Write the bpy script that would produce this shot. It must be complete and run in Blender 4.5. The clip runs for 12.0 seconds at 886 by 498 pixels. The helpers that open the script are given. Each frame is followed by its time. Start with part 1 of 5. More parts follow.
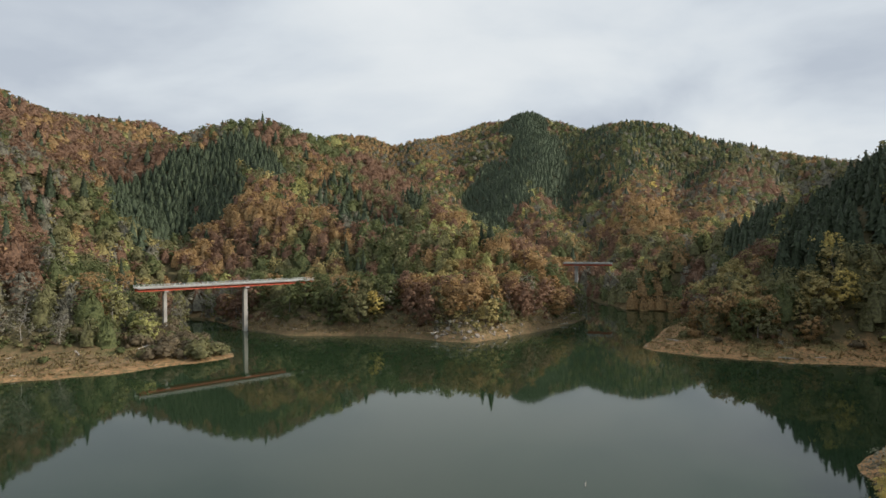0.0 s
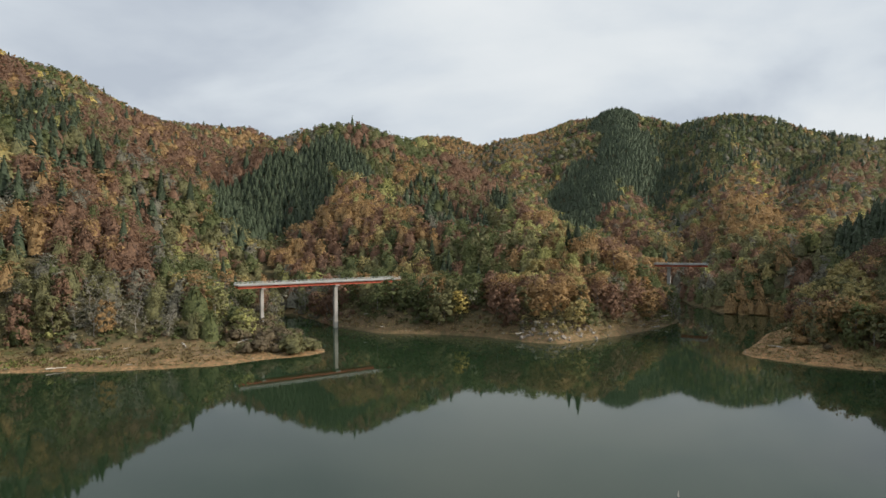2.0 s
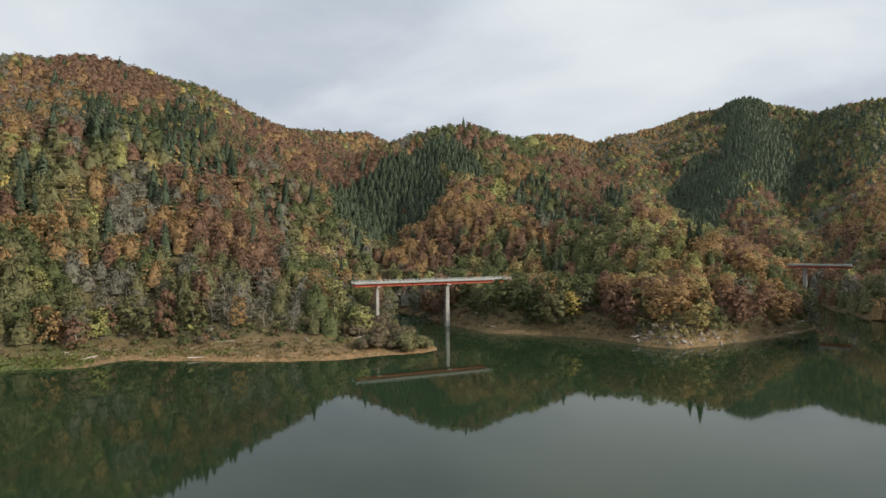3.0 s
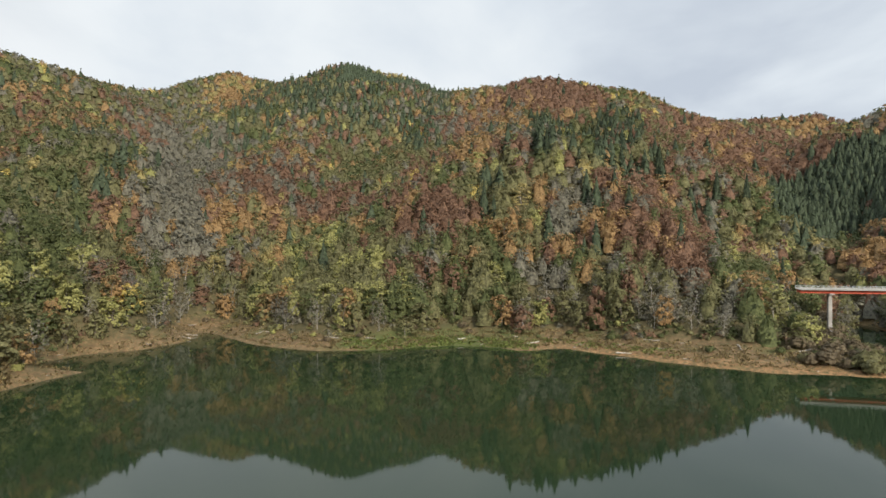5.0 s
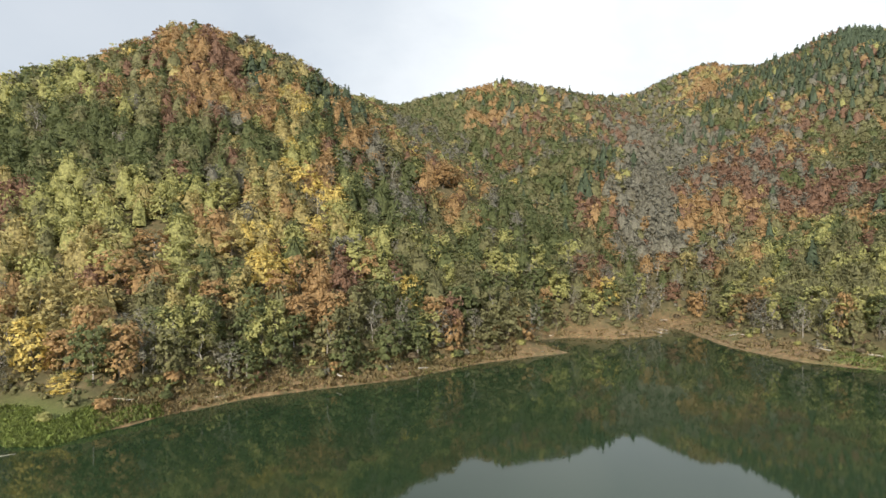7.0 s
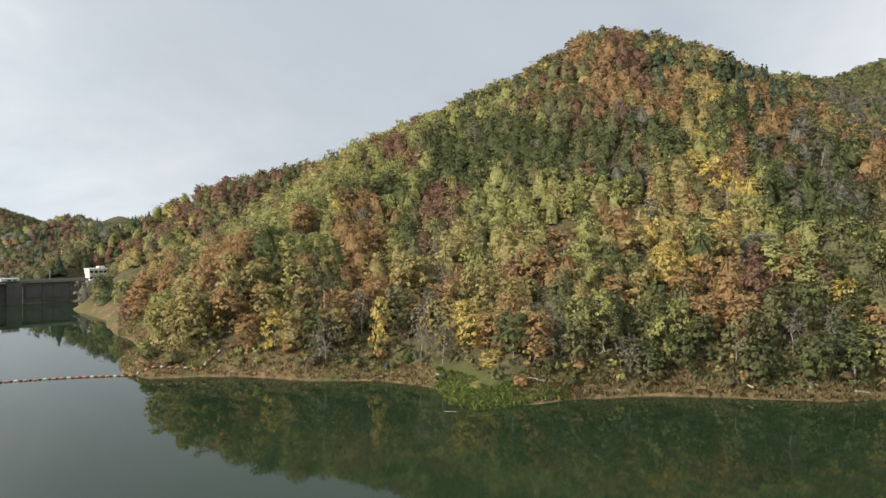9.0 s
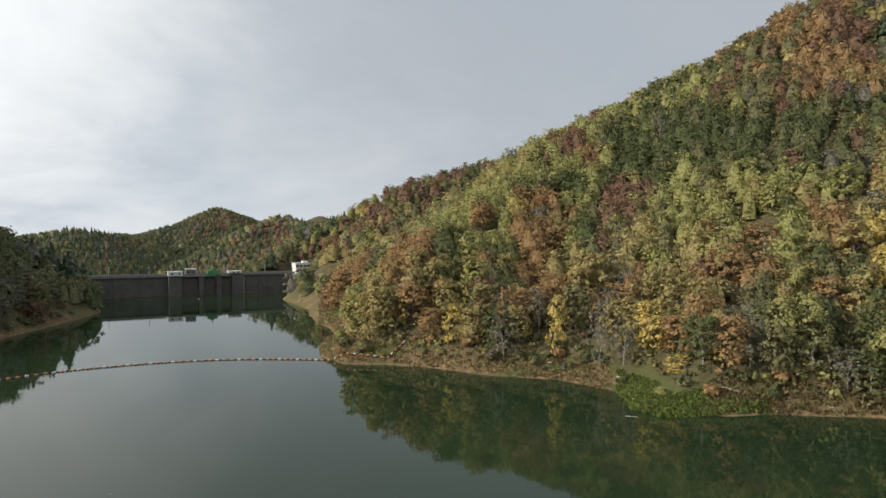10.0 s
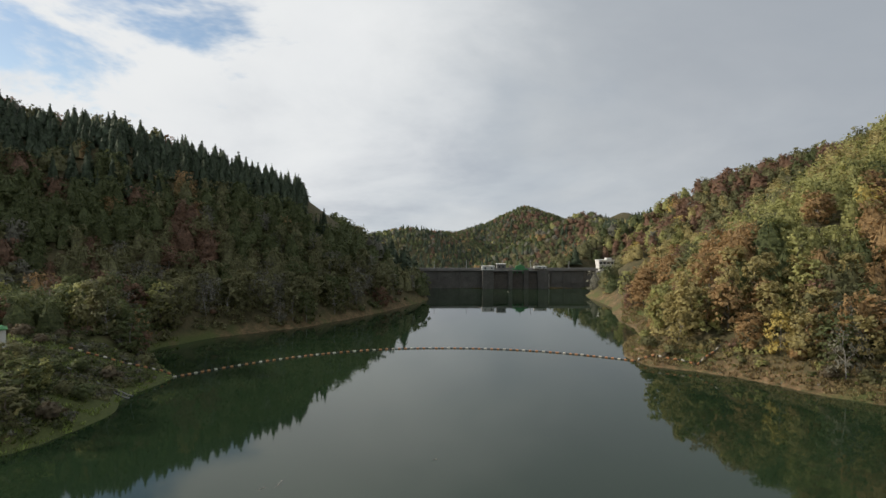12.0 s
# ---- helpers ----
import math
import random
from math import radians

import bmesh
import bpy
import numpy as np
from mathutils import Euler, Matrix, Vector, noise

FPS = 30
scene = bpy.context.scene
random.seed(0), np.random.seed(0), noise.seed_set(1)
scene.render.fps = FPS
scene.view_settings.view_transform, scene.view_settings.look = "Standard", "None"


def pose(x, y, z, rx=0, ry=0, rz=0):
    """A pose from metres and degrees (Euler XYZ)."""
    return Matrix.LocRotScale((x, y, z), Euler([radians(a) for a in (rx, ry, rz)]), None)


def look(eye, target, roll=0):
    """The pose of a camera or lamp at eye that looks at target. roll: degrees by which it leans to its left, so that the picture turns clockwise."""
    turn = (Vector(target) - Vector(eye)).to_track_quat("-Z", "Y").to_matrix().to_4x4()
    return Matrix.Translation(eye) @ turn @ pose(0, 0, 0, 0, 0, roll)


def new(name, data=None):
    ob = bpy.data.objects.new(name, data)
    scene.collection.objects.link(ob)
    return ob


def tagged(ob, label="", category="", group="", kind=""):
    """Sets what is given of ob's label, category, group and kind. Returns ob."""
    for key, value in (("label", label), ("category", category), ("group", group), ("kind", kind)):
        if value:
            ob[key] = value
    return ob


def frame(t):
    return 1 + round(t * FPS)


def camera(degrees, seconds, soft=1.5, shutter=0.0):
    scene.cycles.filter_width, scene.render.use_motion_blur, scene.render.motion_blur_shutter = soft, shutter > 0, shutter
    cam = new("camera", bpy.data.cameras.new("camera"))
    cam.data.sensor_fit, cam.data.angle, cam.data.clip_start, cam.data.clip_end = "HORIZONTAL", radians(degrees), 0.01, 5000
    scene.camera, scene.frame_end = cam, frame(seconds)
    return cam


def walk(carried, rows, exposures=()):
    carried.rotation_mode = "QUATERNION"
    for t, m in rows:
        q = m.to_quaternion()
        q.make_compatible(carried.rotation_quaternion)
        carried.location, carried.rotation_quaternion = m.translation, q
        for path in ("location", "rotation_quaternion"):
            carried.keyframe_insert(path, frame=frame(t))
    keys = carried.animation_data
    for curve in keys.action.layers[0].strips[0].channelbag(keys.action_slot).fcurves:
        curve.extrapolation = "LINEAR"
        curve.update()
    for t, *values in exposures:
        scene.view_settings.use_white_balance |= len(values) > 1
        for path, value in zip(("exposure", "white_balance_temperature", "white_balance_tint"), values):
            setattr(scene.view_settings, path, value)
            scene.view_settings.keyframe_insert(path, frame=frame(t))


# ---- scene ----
cam = camera(71.67, 12.0)
EYE = 40.0
TURNS = [
    (0.0, -0.00, -0.70, 0.38),
    (0.5, 1.50, -0.69, 0.35),
    (1.0, 3.33, -0.69, 0.34),
    (1.5, 5.36, -0.67, 0.33),
    (2.0, 7.95, -0.67, 0.34),
    (2.5, 12.11, -0.67, 0.35),
    (2.7, 14.30, -0.65, 0.40),
    (4.3, 42.12, -0.45, 0.61),
    (4.5, 46.26, -0.42, 0.57),
    (5.0, 56.66, -0.38, 0.40),
    (5.5, 67.10, -0.38, 0.30),
    (6.0, 77.56, -0.38, 0.24),
    (6.5, 88.14, -0.45, 0.14),
    (7.0, 98.74, -0.53, 0.06),
    (7.5, 109.35, -0.62, -0.01),
    (7.7, 113.24, -0.66, 0.05),
    (9.3, 139.94, -1.00, -0.22),
    (9.5, 143.23, -1.08, -0.17),
    (10.0, 151.57, -1.19, -0.16),
    (10.5, 159.93, -1.29, -0.11),
    (11.0, 168.34, -1.41, -0.06),
    (11.5, 176.16, -1.47, -0.00),
    (12.0, 179.37, -1.52, -0.01),
]
walk(cam, [(t, pose(0, 0, EYE, 90 + pitch, lean, yaw)) for t, yaw, pitch, lean in TURNS],
     exposures=[(0.0, 0.05), (2.7, 0.06), (4.5, 0.18), (5.5, 0.3), (6.5, 0.52), (7.5, 0.58), (9.5, 0.12), (10.5, -0.14), (12.0, -0.28)])

# ---- sky and sun ----
SUN_BEARING, SUN_HEIGHT = 263.0, 25.0
world = bpy.data.worlds.new("sky")
scene.world = world
world.use_nodes = True
wn, wl = world.node_tree.nodes, world.node_tree.links
wn.clear()


def wnode(kind, **values):
    n = wn.new(kind)
    for k, v in values.items():
        n.inputs[k].default_value = v
    return n


coord = wnode("ShaderNodeTexCoord")
split = wnode("ShaderNodeSeparateXYZ")
wl.new(coord.outputs["Generated"], split.inputs[0])
lift = wn.new("ShaderNodeMath"); lift.operation = "MAXIMUM"; lift.inputs[1].default_value = 0.0
wl.new(split.outputs["Z"], lift.inputs[0])
lift2 = wn.new("ShaderNodeMath"); lift2.operation = "ADD"; lift2.inputs[1].default_value = 0.34
wl.new(lift.outputs[0], lift2.inputs[0])
divide = wn.new("ShaderNodeVectorMath"); divide.operation = "DIVIDE"
wl.new(coord.outputs["Generated"], divide.inputs[0])
join = wn.new("ShaderNodeCombineXYZ")
for k in range(3):
    wl.new(lift2.outputs[0], join.inputs[k])
wl.new(join.outputs[0], divide.inputs[1])


def cloud_noise(scale, detail, rough, shift, distortion=0.3):
    m = wn.new("ShaderNodeMapping")
    m.inputs["Location"].default_value = shift
    wl.new(divide.outputs[0], m.inputs["Vector"])
    n = wnode("ShaderNodeTexNoise", Scale=scale, Detail=detail, Roughness=rough, Distortion=distortion)
    wl.new(m.outputs[0], n.inputs["Vector"])
    return n


def wramp(source, stops):
    r = wn.new("ShaderNodeValToRGB")
    while len(r.color_ramp.elements) < len(stops):
        r.color_ramp.elements.new(0.5)
    for e, (p, c) in zip(r.color_ramp.elements, stops):
        e.position, e.color = p, (*c, 1)
    wl.new(source, r.inputs[0])
    return r


def wmix(a, b, factor):
    m = wn.new("ShaderNodeMix"); m.data_type = "RGBA"
    wl.new(a, m.inputs["A"]); wl.new(b, m.inputs["B"]); wl.new(factor, m.inputs["Factor"])
    return m.outputs["Result"]


billow = wramp(cloud_noise(1.2, 7, 0.50, (3.1, 0.4, 0.0)).outputs["Fac"],
               [(0.32, (0.44, 0.49, 0.56)), (0.45, (0.58, 0.63, 0.68)), (0.55, (0.66, 0.70, 0.73)), (0.68, (0.72, 0.75, 0.77))])


def toward(b, h, inner, outer):
    """A soft disc of the sky round a bearing and height, 0 to 1, with a cloudy rim."""
    dot = wn.new("ShaderNodeVectorMath"); dot.operation = "DOT_PRODUCT"
    a, e = radians(b), radians(h)
    dot.inputs[1].default_value = (-math.sin(a) * math.cos(e), math.cos(a) * math.cos(e), math.sin(e))
    unit = wn.new("ShaderNodeVectorMath"); unit.operation = "NORMALIZE"
    wl.new(coord.outputs["Generated"], unit.inputs[0]); wl.new(unit.outputs[0], dot.inputs[0])
    rim = cloud_noise(1.6, 6, 0.6, (5.0 + b, 1.0, 0.0))
    add = wn.new("ShaderNodeMath"); add.operation = "MULTIPLY_ADD"; add.inputs[1].default_value = 0.22
    wl.new(rim.outputs["Fac"], add.inputs[0]); wl.new(dot.outputs["Value"], add.inputs[2])
    span_of = wn.new("ShaderNodeMapRange"); span_of.interpolation_type = "SMOOTHSTEP"
    span_of.inputs["From Min"].default_value = math.cos(radians(outer)) + 0.11
    span_of.inputs["From Max"].default_value = math.cos(radians(inner)) + 0.11
    wl.new(add.outputs[0], span_of.inputs["Value"])
    return span_of.outputs[0]


air = wn.new("ShaderNodeTexSky")
air.sky_type, air.sun_disc = "NISHITA", False
air.sun_elevation, air.sun_rotation = radians(SUN_HEIGHT), radians(-SUN_BEARING)
blue = wn.new("ShaderNodeVectorMath"); blue.operation = "SCALE"; blue.inputs["Scale"].default_value = 0.15
wl.new(air.outputs[0], blue.inputs[0])
grey = wn.new("ShaderNodeRGB"); grey.outputs[0].default_value = (0.29, 0.33, 0.39, 1)
bank_share = wn.new("ShaderNodeMath"); bank_share.operation = "MULTIPLY"; bank_share.inputs[1].default_value = 0.68
wl.new(toward(136, 30, 8, 50), bank_share.inputs[0])
clouds = wmix(billow.outputs[0], grey.outputs[0], bank_share.outputs[0])
glow = wn.new("ShaderNodeRGB"); glow.outputs[0].default_value = (1.02, 1.03, 1.03, 1)
thin = wn.new("ShaderNodeMath"); thin.operation = "MULTIPLY"; thin.inputs[1].default_value = 0.75
wl.new(toward(204, 24, 4, 34), thin.inputs[0])
clouds = wmix(clouds, glow.outputs[0], thin.outputs[0])
sky_colour = wmix(clouds, blue.outputs[0], toward(210, 22, 2, 13))
back = wn.new("ShaderNodeBackground")
back.inputs["Strength"].default_value = 1.08
out = wn.new("ShaderNodeOutputWorld")
wl.new(sky_colour, back.inputs["Color"])
wl.new(back.outputs[0], out.inputs[0])

sun = new("sun", bpy.data.lights.new("sun", "SUN"))
sun.data.energy, sun.data.angle, sun.data.color = 4.4, radians(4.0), (1.0, 0.90, 0.76)
sa, se = radians(SUN_BEARING), radians(SUN_HEIGHT)
sun.matrix_world = look((-math.sin(sa) * math.cos(se) * 300, math.cos(sa) * math.cos(se) * 300, math.sin(se) * 300), (0, 0, 0))

# ---- materials ----
def material(name, rough=0.85, metal=0.0):
    m = bpy.data.materials.new(name)
    m.use_nodes = True
    b = m.node_tree.nodes["Principled BSDF"]
    b.inputs["Roughness"].default_value, b.inputs["Metallic"].default_value = rough, metal
    b.inputs["Specular IOR Level"].default_value = 0.3
    return m, m.node_tree.nodes, m.node_tree.links, b


def ramp(nodes, links, source, stops):
    r = nodes.new("ShaderNodeValToRGB")
    while len(r.color_ramp.elements) < len(stops):
        r.color_ramp.elements.new(0.5)
    for e, (p, c) in zip(r.color_ramp.elements, stops):
        e.position, e.color = p, (*c, 1)
    links.new(source, r.inputs[0])
    return r.outputs[0]


def noise_tex(nodes, links, scale, detail=5.0, rough=0.55, vector=None):
    n = nodes.new("ShaderNodeTexNoise")
    n.inputs["Scale"].default_value, n.inputs["Detail"].default_value, n.inputs["Roughness"].default_value = scale, detail, rough
    if vector is None:
        vector = nodes.new("ShaderNodeNewGeometry").outputs["Position"]
    links.new(vector, n.inputs["Vector"])
    return n.outputs["Fac"]


def mix_rgb(nodes, links, a, b, factor, blend="MIX"):
    m = nodes.new("ShaderNodeMix")
    m.data_type, m.blend_type = "RGBA", blend
    for value, key in ((a, "A"), (b, "B")):
        if isinstance(value, tuple):
            m.inputs[key].default_value = (*value, 1)
        else:
            links.new(value, m.inputs[key])
    if isinstance(factor, float):
        m.inputs["Factor"].default_value = factor
    else:
        links.new(factor, m.inputs["Factor"])
    return m.outputs["Result"]


def bump(nodes, links, shader, height, strength, distance):
    n = nodes.new("ShaderNodeBump")
    n.inputs["Strength"].default_value, n.inputs["Distance"].default_value = strength, distance
    links.new(height, n.inputs["Height"])
    links.new(n.outputs[0], shader.inputs["Normal"])


def plain(name, stops, scale=1.0, rough=0.8, metal=0.0, relief=0.3, depth=0.02):
    """A weathered surface: a noise of two sizes between the colours in stops."""
    m, nodes, links, b = material(name, rough, metal)
    wide = noise_tex(nodes, links, scale, 6.0)
    fine = noise_tex(nodes, links, scale * 9, 4.0)
    both = nodes.new("ShaderNodeMath"); both.operation = "MULTIPLY_ADD"
    links.new(fine, both.inputs[0]); both.inputs[1].default_value = 0.45
    half = nodes.new("ShaderNodeMath"); half.operation = "MULTIPLY"; half.inputs[1].default_value = 0.6
    links.new(wide, half.inputs[0]); links.new(half.outputs[0], both.inputs[2])
    links.new(ramp(nodes, links, both.outputs[0], stops), b.inputs["Base Color"])
    bump(nodes, links, b, fine, relief, depth)
    return m


def leaf(name, dark, mid, light, through_light=0.4):
    """Foliage: varies from tree to tree, from leaf to leaf and over the slope."""
    m, nodes, links, b = material(name, 0.7)
    geo = nodes.new("ShaderNodeNewGeometry")
    obj = nodes.new("ShaderNodeObjectInfo")
    slow = noise_tex(nodes, links, 0.11, 3.0)
    tone = nodes.new("ShaderNodeAttribute"); tone.attribute_name = "tone"
    terms = [(geo.outputs["Random Per Island"], 0.20, -0.10), (obj.outputs["Random"], 0.20, -0.10), (tone.outputs["Fac"], 0.34, 0.07), (slow, 0.5, -0.02)]
    total = None
    for source, weight, base in terms:
        add = nodes.new("ShaderNodeMath"); add.operation = "MULTIPLY_ADD"
        links.new(source, add.inputs[0]); add.inputs[1].default_value = weight
        plus = nodes.new("ShaderNodeMath"); plus.operation = "ADD"; plus.inputs[1].default_value = base
        links.new(add.outputs[0], plus.inputs[0])
        if total is not None:
            links.new(total, add.inputs[2])
        total = plus.outputs[0]
        add = plus
    colour = ramp(nodes, links, add.outputs[0], [(0.10, dark), (0.48, mid), (0.90, light)])
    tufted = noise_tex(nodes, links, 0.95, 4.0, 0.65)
    # dark and pale noise painted into the leaf colour as the clumps' own shadow
    clump_shade = ramp(nodes, links, tufted, [(0.30, (0.42, 0.42, 0.45)), (0.50, (1.0, 1.0, 1.0)), (0.70, (1.55, 1.52, 1.42))])
    colour = mix_rgb(nodes, links, colour, clump_shade, 1.0, "MULTIPLY")
    bump(nodes, links, b, tufted, 0.7, 0.9)
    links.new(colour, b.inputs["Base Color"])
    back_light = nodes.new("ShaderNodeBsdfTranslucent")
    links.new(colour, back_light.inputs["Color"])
    both = nodes.new("ShaderNodeMixShader"); both.inputs[0].default_value = through_light
    links.new(b.outputs[0], both.inputs[1]); links.new(back_light.outputs[0], both.inputs[2])
    links.new(both.outputs[0], nodes["Material Output"].inputs["Surface"])
    return m


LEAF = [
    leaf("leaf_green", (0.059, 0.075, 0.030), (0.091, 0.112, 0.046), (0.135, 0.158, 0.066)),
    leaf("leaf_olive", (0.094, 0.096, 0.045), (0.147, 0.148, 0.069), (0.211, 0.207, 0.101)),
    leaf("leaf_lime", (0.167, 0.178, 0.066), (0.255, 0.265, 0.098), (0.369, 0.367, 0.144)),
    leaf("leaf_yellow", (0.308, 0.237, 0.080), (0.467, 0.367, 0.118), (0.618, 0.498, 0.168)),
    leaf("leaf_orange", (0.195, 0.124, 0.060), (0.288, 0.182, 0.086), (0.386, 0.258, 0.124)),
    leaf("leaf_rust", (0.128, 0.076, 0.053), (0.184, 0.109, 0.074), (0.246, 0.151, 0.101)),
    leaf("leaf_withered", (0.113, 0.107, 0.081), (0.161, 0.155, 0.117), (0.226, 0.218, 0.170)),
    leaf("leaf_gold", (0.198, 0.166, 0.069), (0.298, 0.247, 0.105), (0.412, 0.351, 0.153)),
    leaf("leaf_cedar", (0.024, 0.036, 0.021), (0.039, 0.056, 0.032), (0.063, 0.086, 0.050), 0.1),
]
SPECIES = ["green", "olive", "lime", "yellow", "orange", "rust", "withered", "gold", "cedar"]
CEDAR = 8
BARK = plain("bark", [(0.3, (0.07, 0.055, 0.042)), (0.7, (0.20, 0.175, 0.145))], 1.5)
PALE_BARK = plain("pale_bark", [(0.3, (0.20, 0.18, 0.16)), (0.7, (0.42, 0.40, 0.37))], 1.5)
CONCRETE = plain("concrete", [(0.3, (0.23, 0.22, 0.20)), (0.6, (0.36, 0.35, 0.33)), (0.8, (0.45, 0.44, 0.42))], 0.25)
DAM_FACE = plain("dam_face", [(0.3, (0.065, 0.062, 0.056)), (0.55, (0.115, 0.108, 0.098)), (0.8, (0.19, 0.18, 0.165))], 0.12)
DAM_PALE = plain("dam_pale", [(0.3, (0.14, 0.135, 0.125)), (0.7, (0.26, 0.25, 0.235))], 0.2)
DAM_PANEL = plain("dam_panel", [(0.3, (0.07, 0.066, 0.06)), (0.7, (0.15, 0.143, 0.132))], 0.15)
GATE_STEEL = plain("gate_steel", [(0.3, (0.06, 0.052, 0.045)), (0.7, (0.12, 0.105, 0.09))], 0.5, 0.6)
RED_PAINT = plain("red_paint", [(0.3, (0.36, 0.07, 0.035)), (0.6, (0.50, 0.11, 0.06)), (0.85, (0.58, 0.18, 0.11))], 0.5, 0.5)
RAIL_PAINT = plain("rail_paint", [(0.3, (0.34, 0.38, 0.39)), (0.7, (0.52, 0.56, 0.57))], 0.6, 0.5)
WHITE_PAINT = plain("white_paint", [(0.3, (0.55, 0.54, 0.50)), (0.7, (0.80, 0.79, 0.76))], 0.4, 0.6)
GREEN_PAINT = plain("green_paint", [(0.3, (0.05, 0.18, 0.07)), (0.7, (0.09, 0.28, 0.11))], 0.6, 0.5)
DARK_METAL = plain("dark_metal", [(0.3, (0.03, 0.03, 0.03)), (0.7, (0.07, 0.068, 0.064))], 1.0, 0.5)
STEEL = plain("galvanised_steel", [(0.3, (0.30, 0.31, 0.32)), (0.7, (0.45, 0.46, 0.47))], 1.0, 0.45, 0.6)
FLOAT_ORANGE = plain("float_orange", [(0.3, (0.32, 0.13, 0.055)), (0.7, (0.50, 0.24, 0.11))], 1.2, 0.5)
FLOAT_PALE = plain("float_pale", [(0.3, (0.40, 0.36, 0.30)), (0.7, (0.62, 0.58, 0.50))], 1.2, 0.6)
DRIFT = plain("driftwood", [(0.3, (0.28, 0.25, 0.21)), (0.7, (0.58, 0.54, 0.48))], 1.5)
ROCK = plain("rock", [(0.25, (0.12, 0.105, 0.088)), (0.5, (0.24, 0.21, 0.18)), (0.8, (0.40, 0.36, 0.31))], 0.6, 0.9, 0.0, 0.6, 0.1)
GRASS = leaf("grass_blade", (0.16, 0.22, 0.05), (0.25, 0.33, 0.08), (0.36, 0.43, 0.13))
STRAW = leaf("dry_grass_blade", (0.22, 0.165, 0.075), (0.36, 0.27, 0.13), (0.48, 0.39, 0.20))
SHRUB = leaf("shrub_twig", (0.06, 0.045, 0.028), (0.12, 0.092, 0.055), (0.19, 0.155, 0.10))
GLASS, gn, gl, gb = material("window_glass", 0.08)
gb.inputs["Base Color"].default_value = (0.03, 0.035, 0.04, 1)


def ground_material():
    """Leaf litter under the woods, and bare earth, grass and stones on the drawn-down banks."""
    m, nodes, links, b = material("hillside_soil", 0.95)
    attr = nodes.new("ShaderNodeAttribute"); attr.attribute_name = "bank"
    grow = nodes.new("ShaderNodeAttribute"); grow.attribute_name = "grass"
    geo = nodes.new("ShaderNodeNewGeometry")
    wide = noise_tex(nodes, links, 0.06, 5.0)
    mid = noise_tex(nodes, links, 0.35, 6.0, 0.65)
    fine = noise_tex(nodes, links, 2.2, 5.0, 0.7)
    litter = ramp(nodes, links, mid, [(0.3, (0.050, 0.048, 0.024)), (0.48, (0.085, 0.076, 0.038)), (0.6, (0.120, 0.098, 0.052)), (0.75, (0.160, 0.118, 0.066))])
    earth = ramp(nodes, links, mid, [(0.28, (0.090, 0.060, 0.036)), (0.45, (0.175, 0.112, 0.060)), (0.58, (0.245, 0.160, 0.086)), (0.75, (0.31, 0.230, 0.145))])
    grit = noise_tex(nodes, links, 0.9, 6.0, 0.75)
    ochre = nodes.new("ShaderNodeAttribute"); ochre.attribute_name = "ochre"
    red_soil = ramp(nodes, links, mid, [(0.3, (0.26, 0.145, 0.070)), (0.55, (0.42, 0.235, 0.110)), (0.75, (0.50, 0.33, 0.185))])
    earth = mix_rgb(nodes, links, earth, red_soil, ochre.outputs["Fac"])
    speck = ramp(nodes, links, fine, [(0.3, (0.35, 0.36, 0.36)), (0.52, (0.95, 0.95, 0.95)), (0.72, (1.6, 1.55, 1.45))])
    earth = mix_rgb(nodes, links, earth, speck, 0.7, "MULTIPLY")
    weed = ramp(nodes, links, grit, [(0.46, (0, 0, 0)), (0.60, (1, 1, 1))])
    earth = mix_rgb(nodes, links, earth, (0.085, 0.082, 0.036), weed)
    green = ramp(nodes, links, fine, [(0.3, (0.048, 0.060, 0.020)), (0.6, (0.105, 0.122, 0.038)), (0.8, (0.19, 0.175, 0.075))])
    patch = nodes.new("ShaderNodeMath"); patch.operation = "MULTIPLY_ADD"
    links.new(wide, patch.inputs[0]); patch.inputs[1].default_value = 1.3
    links.new(grow.outputs["Fac"], patch.inputs[2])
    greenness = ramp(nodes, links, patch.outputs[0], [(0.78, (0, 0, 0)), (1.0, (1, 1, 1))])
    bare = mix_rgb(nodes, links, earth, green, greenness)
    links.new(mix_rgb(nodes, links, litter, bare, attr.outputs["Fac"]), b.inputs["Base Color"])
    bump(nodes, links, b, fine, 0.7, 0.15)
    return m


def water_material():
    m, nodes, links, b = material("lake_water", 0.034)
    b.inputs["IOR"].default_value = 1.36
    b.inputs["Specular IOR Level"].default_value = 0.5
    murk = noise_tex(nodes, links, 0.012, 3.0)
    links.new(ramp(nodes, links, murk, [(0.3, (0.013, 0.026, 0.012)), (0.7, (0.019, 0.036, 0.016))]), b.inputs["Base Color"])
    ripple = noise_tex(nodes, links, 0.55, 3.0)
    bump(nodes, links, b, ripple, 0.02, 0.05)
    return m


